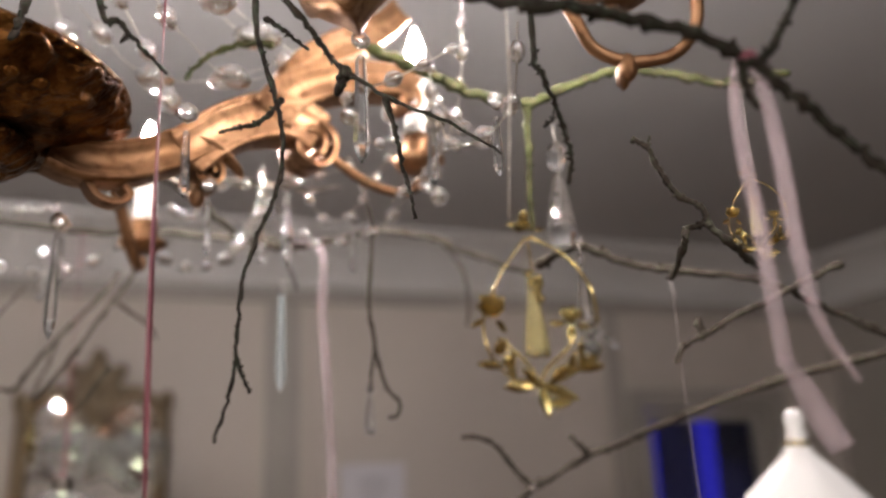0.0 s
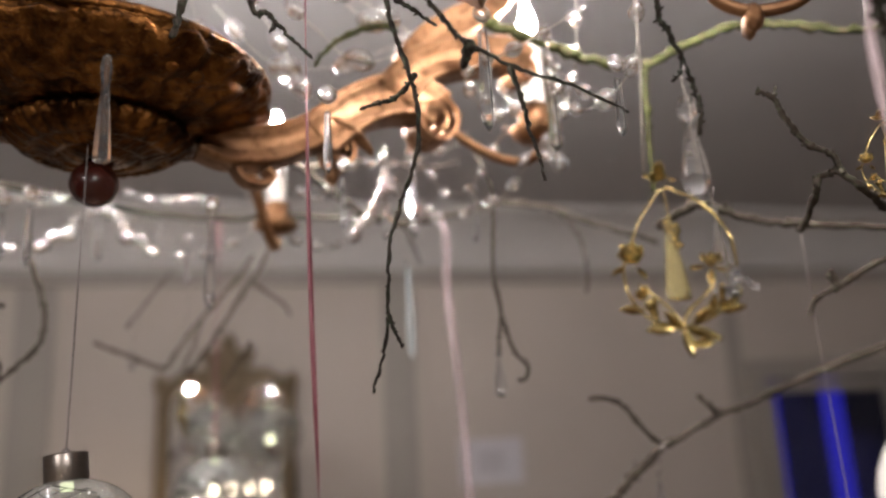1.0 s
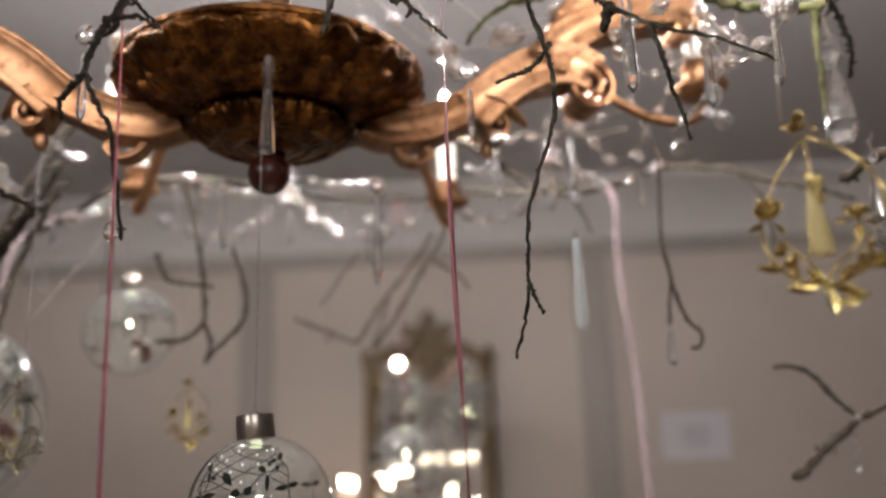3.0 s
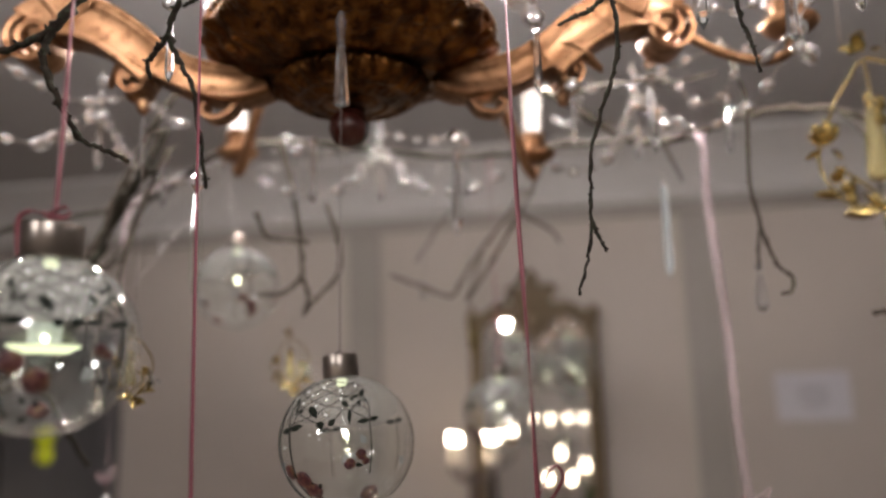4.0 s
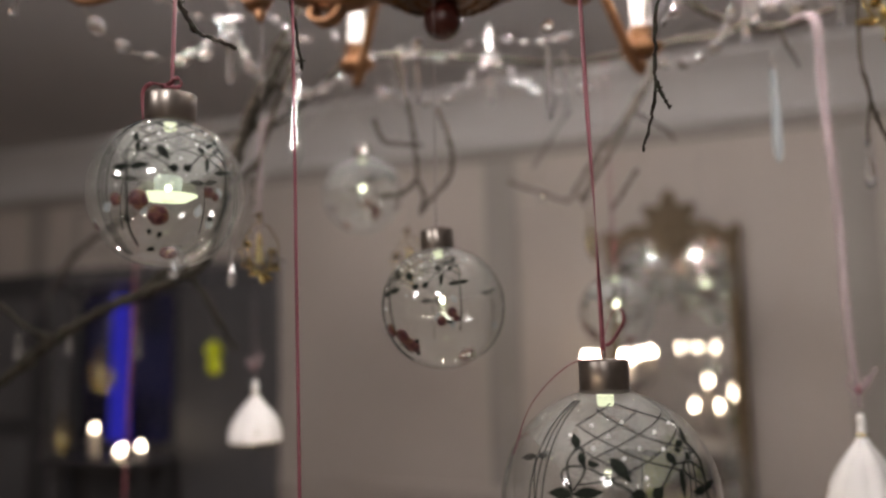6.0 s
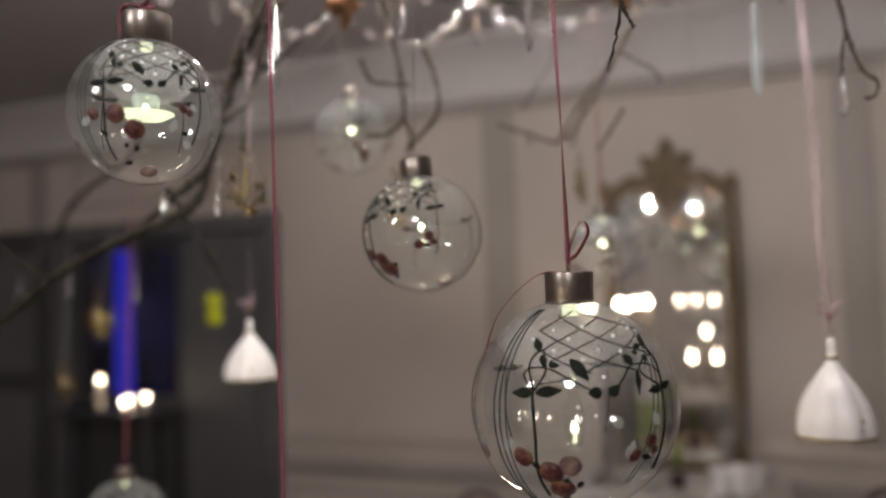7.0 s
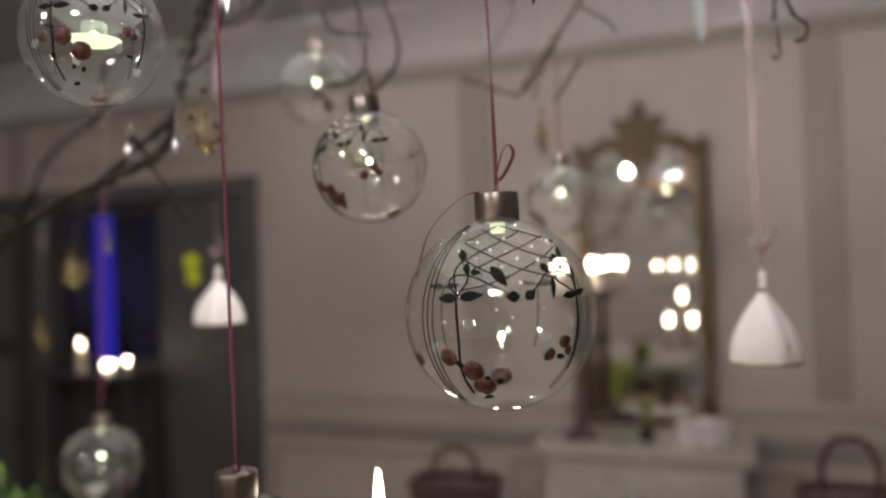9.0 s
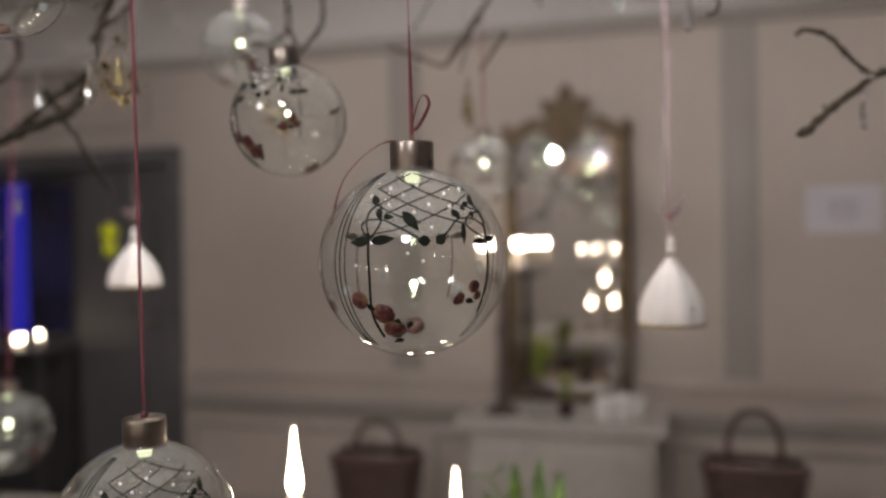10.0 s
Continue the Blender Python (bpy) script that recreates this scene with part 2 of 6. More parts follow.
# ---------------------------------------------------------------- mesh helpers
def link_mesh(name, verts, faces, mat, parent=None, label="", smooth=True):
    me = bpy.data.meshes.new(name)
    me.from_pydata([tuple(v) for v in verts], [], [tuple(f) for f in faces])
    me.materials.append(mat)
    if smooth:
        me.polygons.foreach_set("use_smooth", [True] * len(me.polygons))
    me.update()
    ob = new(name, me)
    ob.parent = parent
    if label:
        tagged(ob, label)
    return ob


def part(name, geo, mat, parent, label="", smooth=True, at=None):
    ob = link_mesh(name, geo[0], geo[1], mat, parent, label, smooth)
    if at is not None:
        ob.matrix_basis = at
    return ob


def same_part(ob, parent, at):
    o = new(ob.name.split(".")[0], ob.data)
    o.parent = parent
    o.matrix_basis = at
    return o


def thing(name, label, category, at, group="", kind=""):
    e = new(name)
    e.empty_display_size = 0.02
    e.matrix_basis = at if isinstance(at, Matrix) else Matrix.Translation(at)
    return tagged(e, label, category, group, kind)


def join(*geos):
    V, Fc = [], []
    for v, f in geos:
        n = len(V)
        V.extend(tuple(p) for p in v)
        Fc.extend(tuple(i + n for i in q) for q in f)
    return V, Fc


def moved(geo, m):
    return [m @ Vector(v) for v in geo[0]], geo[1]


def lathe(profile, seg=32, lobes=0, depth=0.0):
    """Turned form from (radius, z) pairs; closed at radius 0. Lobes flute it."""
    V, Fc, rings = [], [], []
    for r, z in profile:
        if r < 1e-6:
            V.append((0, 0, z))
            rings.append([len(V) - 1])
        else:
            ring = []
            for k in range(seg):
                a = 2 * math.pi * k / seg
                rr = r * (1 + depth * abs(math.sin(lobes * a / 2))) if lobes else r
                V.append((rr * math.cos(a), rr * math.sin(a), z))
                ring.append(len(V) - 1)
            rings.append(ring)
    for a, b in zip(rings, rings[1:]):
        for k in range(seg):
            j = (k + 1) % seg
            if len(a) == 1 and len(b) > 1:
                Fc.append((a[0], b[j], b[k]))
            elif len(b) == 1 and len(a) > 1:
                Fc.append((a[k], a[j], b[0]))
            elif len(a) > 1:
                Fc.append((a[k], a[j], b[j], b[k]))
    return V, Fc


def smooth_path(pts, n=6):
    """Catmull-Rom through the points."""
    P = [Vector(p) for p in pts]
    if len(P) < 3:
        return [P[0].lerp(P[1], i / n) for i in range(n + 1)]
    P = [2 * P[0] - P[1]] + P + [2 * P[-1] - P[-2]]
    out = []
    for i in range(1, len(P) - 2):
        a, b, c, d = P[i - 1:i + 3]
        for k in range(n):
            t = k / n
            out.append(0.5 * ((2 * b) + (c - a) * t + (2 * a - 5 * b + 4 * c - d) * t * t + (3 * b - a - 3 * c + d) * t ** 3))
    out.append(P[-2])
    return out


def tube(path, radius, sides=8, squash=1.0, up=None, close=False):
    """Round or flattened bar along a path; radius a number or one per point."""
    P = [Vector(p) for p in path]
    R = radius if isinstance(radius, (list, tuple)) else [radius] * len(P)
    V, Fc = [], []
    prev = Vector(up) if up else None
    for i, p in enumerate(P):
        t = (P[min(i + 1, len(P) - 1)] - P[max(i - 1, 0)])
        if close:
            t = P[(i + 1) % len(P)] - P[i - 1]
        t = t.normalized() if t.length > 1e-9 else Vector((0, 0, 1))
        if prev is None:
            prev = t.orthogonal()
        u = (prev - t * prev.dot(t))
        u = u.normalized() if u.length > 1e-6 else t.orthogonal().normalized()
        w = t.cross(u)
        prev = u
        for k in range(sides):
            a = 2 * math.pi * (k + 0.5) / sides
            V.append(p + R[i] * (math.cos(a) * u * squash + math.sin(a) * w))
    n = len(P)
    for i in range(n if close else n - 1):
        for k in range(sides):
            j, i2 = (k + 1) % sides, (i + 1) % n
            Fc.append((i * sides + k, i * sides + j, i2 * sides + j, i2 * sides + k))
    if not close:
        Fc.append(tuple(range(sides))[::-1])
        Fc.append(tuple((n - 1) * sides + k for k in range(sides)))
    return V, Fc


def ball(r, seg=12, rings=8, sx=1, sy=1, sz=1):
    v, f = lathe([(r * math.sin(math.pi * i / rings) if 0 < i < rings else 0, -r * math.cos(math.pi * i / rings)) for i in range(rings + 1)], seg)
    return [(a * sx, b * sy, c * sz) for a, b, c in v], f


def box(x0, x1, y0, y1, z0, z1, bevel=0.0):
    bm = bmesh.new()
    bmesh.ops.create_cube(bm, size=1, matrix=Matrix.LocRotScale(((x0 + x1) / 2, (y0 + y1) / 2, (z0 + z1) / 2), None, (x1 - x0, y1 - y0, z1 - z0)))
    if bevel:
        bmesh.ops.bevel(bm, geom=bm.edges[:], offset=bevel, segments=2, profile=0.7, affect="EDGES")
    bm.verts.index_update()
    out = [v.co.copy() for v in bm.verts], [[v.index for v in f.verts] for f in bm.faces]
    bm.free()
    return out


def moulding(profile, x0, x1, y, z):
    """Run of trim along x: (out from the wall, height) pairs swept from x0 to x1."""
    V = [(x, y - o, z + h) for x in (x0, x1) for o, h in profile]
    n = len(profile)
    Fc = [(i, i + 1, n + i + 1, n + i) for i in range(n - 1)]
    Fc += [tuple(range(n))[::-1], tuple(range(n, 2 * n))]
    return V, Fc


def ribbon(path, width, twist=0.0, side=(1, 0, 0), thick=0.0006):
    """Flat band with a real thickness that turns about its path."""
    P = [Vector(p) for p in path]
    V, Fc, n = [], [], len(P)
    W = width if isinstance(width, (list, tuple)) else [width] * n
    for i, p in enumerate(P):
        t = (P[min(i + 1, n - 1)] - P[max(i - 1, 0)]).normalized()
        u = Vector(side)
        u = (u - t * u.dot(t)).normalized()
        u.rotate(Matrix.Rotation(twist * i / max(1, n - 1), 3, t))
        w = t.cross(u) * thick / 2
        h = u * W[i] / 2
        V += [p - h - w, p + h - w, p + h + w, p - h + w]
    for i in range(n - 1):
        for k in range(4):
            j = (k + 1) % 4
            Fc.append((4 * i + k, 4 * i + j, 4 * i + 4 + j, 4 * i + 4 + k))
    Fc += [(3, 2, 1, 0), (4 * n - 4, 4 * n - 3, 4 * n - 2, 4 * n - 1)]
    return V, Fc


def faceted(profile, sides, turn=0.0):
    v, f = lathe(profile, sides)
    c, s = math.cos(turn), math.sin(turn)
    return [(x * c - y * s, x * s + y * c, z) for x, y, z in v], f


def leaf_geo(length, width, bend=0.2):
    V, Fc = [], []
    for i in range(5):
        t = i / 4
        w = width * math.sin(math.pi * (0.06 + 0.9 * t)) / 2
        z = bend * length * t * t
        V += [(-w, length * t, z + 0.12 * width), (0, length * t, z), (w, length * t, z + 0.12 * width)]
    for i in range(4):
        for k in range(2):
            a = 3 * i + k
            Fc.append((a, a + 1, a + 4, a + 3))
    return V, Fc


def solid(geo, thick):
    """Give a sheet a thickness along its vertex normals."""
    me = bpy.data.meshes.new("sheet")
    me.from_pydata([tuple(v) for v in geo[0]], [], [tuple(f) for f in geo[1]])
    bm = bmesh.new()
    bm.from_mesh(me)
    bmesh.ops.solidify(bm, geom=bm.faces[:], thickness=thick)
    bm.verts.index_update()
    out = [v.co.copy() for v in bm.verts], [[v.index for v in f.verts] for f in bm.faces]
    bm.free()
    bpy.data.meshes.remove(me)
    return out


rng = random.Random(7)

# ---------------------------------------------------------------- the room
XL, XR, YB, YF, ZC = -4.5, 3.45, 3.40, -2.6, 2.62
ZD, ZK = 0.80, 2.36


def structure(name, geo, mat, smooth=False):
    return tagged(link_mesh(name, *geo, mat, None, "", smooth), kind="structure")


tagged(structure("floor", box(XL - 0.1, XR + 0.1, YF - 0.1, YB + 0.1, -0.1, 0.0), M_FLOOR), "dark oak floor boards", "floor")
tagged(structure("ceiling", box(XL - 0.1, XR + 0.1, YF - 0.1, YB + 0.1, ZC, ZC + 0.1), M_CEIL), "plain matt grey painted ceiling", "ceiling")
# rear wall with two door openings
DL0, DL1, DR0, DR1, DZ = -3.62, -2.25, 2.20, 2.98, 1.86
wall = [box(XL, DL0, YB, YB + 0.12, 0, ZC), box(DL0, DL1, YB, YB + 0.12, DZ, ZC), box(DL1, DR0, YB, YB + 0.12, 0, ZC),
        box(DR0, DR1, YB, YB + 0.12, DZ, ZC), box(DR1, XR, YB, YB + 0.12, 0, ZC)]
tagged(structure("wall_north", join(*wall), M_WALL), "panelled greige painted wall behind the console", "wall")
tagged(structure("wall_west", box(XL - 0.12, XL, YF, YB, 0, ZC), M_WALL), "plain greige painted side wall", "wall")
# The darker trim paint here puts the shade of this side into the colour.
tagged(structure("wall_east", box(XR, XR + 0.12, YF, YB, 0, ZC), M_TRIM), "greige side wall with its shade painted in darker", "wall")
# South wall is painted pale so that its reflection brightens the mirror.
tagged(structure("wall_south", box(XL, XR, YF - 0.12, YF, 0, ZC), M_FILLWALL), "plain wall painted pale to brighten the mirror", "wall")
COVE = [(0.0, 0.0), (0.05, 0.0), (0.055, 0.012), (0.04, 0.03), (0.045, 0.05), (0.06, 0.09), (0.09, 0.14), (0.14, 0.19), (0.2, 0.22), (0.22, 0.235), (0.22, 0.255), (0.0, 0.255)]
tagged(structure("cornice_north", moulding(COVE, XL, XR, YB - 0.003, ZC - 0.257), M_COVE, False), "pale coved plaster cornice under the ceiling", "cornice")
g = moulding(COVE, YF, YB, 0, 0)
tagged(structure("cornice_east", ([(XR - 0.003 + y, x, z + ZC - 0.257) for x, y, z in g[0]], g[1]), M_COVE), "pale coved plaster cornice under the ceiling", "cornice")
# Darker strip added for the shadow line that falls under the cornice.
SHADOW_LINE = [(0.0, 0.0), (0.012, 0.002), (0.018, 0.012), (0.012, 0.022), (0.012, 0.05), (0.02, 0.056), (0.0, 0.06)]
tagged(structure("trim_frieze", moulding(SHADOW_LINE, XL, XR, YB - 0.001, ZK - 0.05), M_TRIM), "moulding painted darker for the shadow line under the cornice", "moulding")
RAIL = [(0.0, 0.0), (0.012, 0.0), (0.014, 0.03), (0.026, 0.04), (0.03, 0.052), (0.03, 0.062), (0.022, 0.068), (0.022, 0.085), (0.0, 0.09)]
rails = tagged(new("trim_dado_rail"), "painted dado rail along the wall", "dado rail", kind="structure")
for a, b in ((XL, DL0 - 0.1), (DL1 + 0.09, DR0 - 0.09), (DR1 + 0.09, XR)):
    part("rail", moulding(RAIL, a, b, YB - 0.001, ZD - 0.05), M_WALL, rails, smooth=False)
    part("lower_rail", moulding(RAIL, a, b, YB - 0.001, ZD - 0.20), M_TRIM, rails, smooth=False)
skirt = tagged(new("baseboard"), "painted baseboard", "baseboard", kind="structure")
for a, b in ((XL, DL0 - 0.1), (DL1 + 0.09, DR0 - 0.09), (DR1 + 0.09, XR)):
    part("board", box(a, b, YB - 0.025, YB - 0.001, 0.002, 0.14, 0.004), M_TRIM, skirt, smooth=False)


def pilaster(x0, x1):
    p = thing("trim_pilaster", "flat darker greige pilaster strip on the wall", "pilaster", ((x0 + x1) / 2, YB, 0), "wall pilasters", "structure")
    w = (x1 - x0) / 2
    part("shaft", box(-w, w, -0.016, -0.001, ZD + 0.042, ZK - 0.052, 0.004), M_TRIM, p, smooth=False)
    part("shadow_fillet", box(-w - 0.012, -w - 0.001, -0.010, -0.001, ZD + 0.042, ZK - 0.052, 0.003), M_WALL, p, smooth=False)
    part("shadow_fillet", box(w + 0.001, w + 0.012, -0.010, -0.001, ZD + 0.042, ZK - 0.052, 0.003), M_WALL, p, smooth=False)


for a, b in ((-3.90, -3.755), (-1.055, -0.905), (0.405, 0.545), (2.03, 2.11)):
    pilaster(a, b)


def wall_panel(x0, x1, z0, z1, mat=None, d=0.012):
    """Framed field of moulding on the wall."""
    p = thing("trim_panel", "framed moulding panel on the painted wall", "wall panel", ((x0 + x1) / 2, YB, (z0 + z1) / 2), "wall panels", "structure")
    w, h, m = (x1 - x0) / 2, (z1 - z0) / 2, 0.022
    for b in (box(-w, w, -d, -0.001, h - m, h, 0.004), box(-w, w, -d, -0.001, -h, -h + m, 0.004), box(-w, -w + m, -d, -0.001, -h + m + 0.001, h - m - 0.001, 0.004), box(w - m, w, -d, -0.001, -h + m + 0.001, h - m - 0.001, 0.004)):
        part("moulding", b, mat or M_WALL, p, smooth=False)


for a, b in ((-2.12, -1.16), (-0.86, -0.58), (0.18, 0.36), (0.62, 1.95)):
    wall_panel(a, b, 0.17, 0.55, M_TRIM)
wall_panel(2.20, 2.95, 2.03, 2.27)
wall_panel(-3.55, -2.35, 2.03, 2.27, M_TRIM)


def casing(name, x0, x1, zt, mat, label):
    c = thing(name, label, "door casing", ((x0 + x1) / 2, YB, 0), "", "structure")
    w = (x1 - x0) / 2
    part("jamb", box(-w - 0.08, -w + 0.012, -0.03, 0.13, 0.002, zt + 0.0, 0.005), mat, c, smooth=False)
    part("jamb", box(w - 0.012, w + 0.08, -0.03, 0.13, 0.002, zt + 0.0, 0.005), mat, c, smooth=False)
    part("head", box(-w - 0.08, w + 0.08, -0.034, 0.13, zt + 0.001, zt + 0.09, 0.005), mat, c, smooth=False)


casing("door_1", DL0, DL1, DZ - 0.02, M_DOOR, "dark grey painted door casing round an opening")
casing("door_2", DR0, DR1, DZ - 0.02, M_TRIM, "darker greige painted door casing round an opening")


def glazed_leaf(name, x0, x1, zb, zt, gx0, gx1, label, mat):
    d = thing(name, label, "door", ((x0 + x1) / 2, YB + 0.03, 0), "", "structure")
    c = (x0 + x1) / 2
    part("stile", box(x0 - c, gx0 - c, 0, 0.045, 0.01, zt, 0.004), mat, d, smooth=False)
    part("stile", box(gx1 - c, x1 - c, 0, 0.045, 0.01, zt, 0.004), mat, d, smooth=False)
    part("top_rail", box(gx0 - c + 0.001, gx1 - c - 0.001, 0, 0.045, zt - 0.05, zt, 0.004), mat, d, smooth=False)
    part("lower_panel", box(gx0 - c + 0.001, gx1 - c - 0.001, 0.008, 0.04, 0.01, zb, 0.004), mat, d, smooth=False)
    part("pane", box(gx0 - c + 0.001, gx1 - c - 0.001, 0.02, 0.026, zb + 0.001, zt - 0.051), M_PANE, d, "dark window pane", smooth=False)


glazed_leaf("door_leaf_glazed", -3.60, -2.83, 0.97, DZ - 0.03, -3.53, -2.86, "near black door leaf with a tall night-dark pane", M_DOORDARK)
d = thing("door_leaf_panelled", "dark grey panelled door leaf, closed", "door", (-2.545, YB + 0.03, 0), "", "structure")
part("slab", box(-0.28, 0.28, 0.004, 0.04, 0.01, DZ - 0.03, 0.004), M_DOOR, d, smooth=False)
part("panel", box(-0.2, 0.2, -0.006, 0.003, 1.24, DZ - 0.13, 0.006), M_DOOR, d, smooth=False)
part("panel", box(-0.2, 0.2, -0.006, 0.003, 0.12, 1.12, 0.006), M_DOOR, d, smooth=False)
part("handle", tube(smooth_path([(0.22, -0.002, 1.05), (0.22, -0.035, 1.05), (0.2, -0.04, 1.05), (0.13, -0.04, 1.045)], 4), 0.007), M_NICKEL, d, "dull metal lever handle")
dk = thing("door_leaf_fixed", "near black fixed door leaf beside the glazed door", "door", (-4.105, YB - 0.004, 0), "", "structure")
part("slab", box(-0.39, 0.39, -0.036, -0.018, 0.15, DZ + 0.06, 0.004), M_DOORDARK, dk, smooth=False)
part("panel", box(-0.28, 0.28, -0.044, -0.037, 1.10, DZ - 0.08, 0.006), M_DOOR, dk, smooth=False)
part("panel", box(-0.28, 0.28, -0.044, -0.037, 0.25, 0.98, 0.006), M_DOOR, dk, smooth=False)
glazed_leaf("door_leaf_glazed_east", 2.215, 2.965, 0.5, DZ - 0.03, 2.275, 2.90, "greige painted door leaf with a blue-lit pane", M_TRIM)
bd = tagged(structure("backdrop", join(box(-4.6, -1.9, YB + 0.9, YB + 0.92, 0, 2.4), box(1.6, 4.2, YB + 0.9, YB + 0.92, 0, 2.4)), M_NIGHT), "deep blue night outside the glazed doors", "backdrop")
# Glowing strips on rods, added for the bright blue light beyond the panes.
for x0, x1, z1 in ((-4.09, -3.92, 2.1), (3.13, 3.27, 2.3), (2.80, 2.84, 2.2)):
    w = thing("blue_banner", "glowing strip added for the blue light beyond the glass", "banner", ((x0 + x1) / 2, YB + 0.84, 0.7), "blue banners")
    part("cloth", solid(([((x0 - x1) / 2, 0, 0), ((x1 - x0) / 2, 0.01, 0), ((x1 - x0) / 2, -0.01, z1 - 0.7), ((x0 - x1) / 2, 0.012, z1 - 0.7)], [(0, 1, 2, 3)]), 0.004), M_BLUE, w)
    part("rod", tube([((x0 - x1) / 2, 0, z1 - 0.69), ((x1 - x0) / 2, 0, z1 - 0.69)], 0.006), M_DARKWOOD, w)
# unseen rings added round the fill lights behind the viewer
for x, y in ((0.3, -1.6), (-1.6, -1.6)):
    l = thing("ceiling_lamp", "unseen round ring added at the ceiling for a fill light", "lamp", (x, y, ZC), "ceiling lamps")
    part("ring", lathe([(0.26, -0.001), (0.26, -0.03), (0.235, -0.035), (0.23, -0.002)], 32), M_NICKEL, l)

# ---------------------------------------------------------------- chandelier
CX, CY = -0.193, 0.675
chand = thing("chandelier", "large gilt chandelier with crystal garlands and candle bulbs", "chandelier", (CX, CY, 1.80))
# heights below are above 1.80 m
bowl_prof = [(0.0, 0.046), (0.020, 0.047), (0.030, 0.052), (0.036, 0.050), (0.050, 0.055), (0.056, 0.053), (0.066, 0.059), (0.073, 0.067), (0.071, 0.073), (0.066, 0.075), (0.078, 0.077), (0.098, 0.082),
             (0.116, 0.091), (0.130, 0.103), (0.138, 0.114), (0.137, 0.121), (0.143, 0.126), (0.141, 0.134), (0.128, 0.138), (0.05, 0.141), (0.0, 0.142)]
fine_prof = [(max(0.0, q.x), q.z) for q in smooth_path([(r, 0, z) for r, z in bowl_prof], 4)]
fine_prof[0], fine_prof[-1] = (0.0, 0.046), (0.0, 0.142)
fine_prof = [(r, z if z < 0.088 else 0.088 + (z - 0.088) * 0.72) for r, z in fine_prof]
v, f = lathe(fine_prof, 144)
vv = []
for x, y, z in v:
    a, r = math.atan2(y, x), math.hypot(x, y)
    k, dz = 1.0, 0.0
    if r > 0.08 and z < 0.113:
        # embossed acanthus: lobes, ribs and a broken, hammered surface
        k += 0.034 * abs(math.sin(4 * a)) ** 0.6 + 0.014 * math.sin(24 * a) * math.sin(z * 160)
        k += 0.050 * noise.noise(Vector((x * 55, y * 55, z * 70))) + 0.016 * noise.noise(Vector((x * 130, y * 130, z * 150)))
        dz = 0.006 * noise.noise(Vector((x * 70, y * 70, 5.0)))
    elif 0.03 < r < 0.085:
        k += 0.03 * math.sin(28 * a) + 0.02 * noise.noise(Vector((x * 90, y * 90, z * 90)))
    vv.append((x * k, y * k, z + dz))
part("bowl", (vv, f), M_BOWL, chand, "tarnished embossed gilt bowl")
part("bead_rim", join(*[moved(ball(0.0052, 8, 6), Matrix.Translation((0.069 * math.cos(a), 0.069 * math.sin(a), 0.070))) for a in [2 * math.pi * k / 40 for k in range(40)]]), M_BOWL, chand)
bud = part("boss", ball(0.012, 12, 8, 1, 1, 0.6), M_BOWL, chand, at=Matrix.Translation((0.117, 0.0, 0.093)) @ Matrix.Scale(0.8, 4))
for k in range(8):
    a = 2 * math.pi * (k // 2 + (0.44 if k % 2 else 0.56)) / 4 + 1.5
    if k:
        same_part(bud, chand, Matrix.Translation((0.117 * math.cos(a), 0.117 * math.sin(a), 0.091)) @ Matrix.Scale(0.6, 4))
part("finial", join(lathe([(0.0, 0.05), (0.013, 0.049), (0.011, 0.042), (0.014, 0.036)], 24), moved(ball(0.0195, 24, 16), Matrix.Translation((0.0, -0.012, 0.023)))), M_WOODBALL, chand, "polished dark red wooden ball")
part("stem", lathe([(0.0, 0.14), (0.05, 0.143), (0.022, 0.155), (0.014, 0.2), (0.020, 0.24), (0.024, 0.27), (0.018, 0.31), (0.018, 0.36), (0.03, 0.42), (0.06, 0.44), (0.05, 0.46), (0.012, 0.48), (0.008, 0.80), (0.05, 0.805), (0.06, 0.818), (0.0, 0.819)], 24), M_COPPER, chand)

def strap(path, height, width, fade=0.0):
    """Cast arm along (r, z) pairs in the plane y = 0: hollowed sides between two raised rims."""
    P = smooth_path([(r, 0, z) for r, z in path], 7)
    side = [(0.22, 0.5), (0.42, 0.48), (0.47, 0.43), (0.45, 0.38), (0.40, 0.34), (0.42, 0.31), (0.36, 0.27), (0.37, 0.0), (0.36, -0.23), (0.42, -0.28), (0.40, -0.32), (0.45, -0.36), (0.47, -0.43), (0.42, -0.49), (0.22, -0.5)]
    prof = side + [(-a, b) for a, b in side[::-1]]
    V, Fc, n = [], [], len(prof)
    for i, p in enumerate(P):
        t = (P[min(i + 1, len(P) - 1)] - P[max(i - 1, 0)]).normalized()
        up = Vector((-t.z, 0, t.x))
        k = i / (len(P) - 1)
        s = (1 - fade * k) * (1 + 0.05 * noise.noise(Vector((p.x * 30, 1.0, p.z * 30))))
        for a, b in prof:
            V.append(p + Vector((0, a * width * s, 0)) + up * b * height * s)
    for i in range(len(P) - 1):
        for k in range(n):
            j = (k + 1) % n
            Fc.append((i * n + k, i * n + j, (i + 1) * n + j, (i + 1) * n + k))
    Fc += [tuple(range(n))[::-1], tuple((len(P) - 1) * n + k for k in range(n))]
    return V, Fc


def spiral(cr, cz, r0, turns, a0, n=14):
    return [(cr + r0 * (1 - 0.62 * i / n) * math.cos(a0 + turns * 2 * math.pi * i / n), cz + r0 * (1 - 0.62 * i / n) * math.sin(a0 + turns * 2 * math.pi * i / n)) for i in range(n + 1)]


root = [(0.085, 0.082), (0.11, 0.074), (0.14, 0.078), (0.165, 0.088), (0.19, 0.102), (0.212, 0.118)]
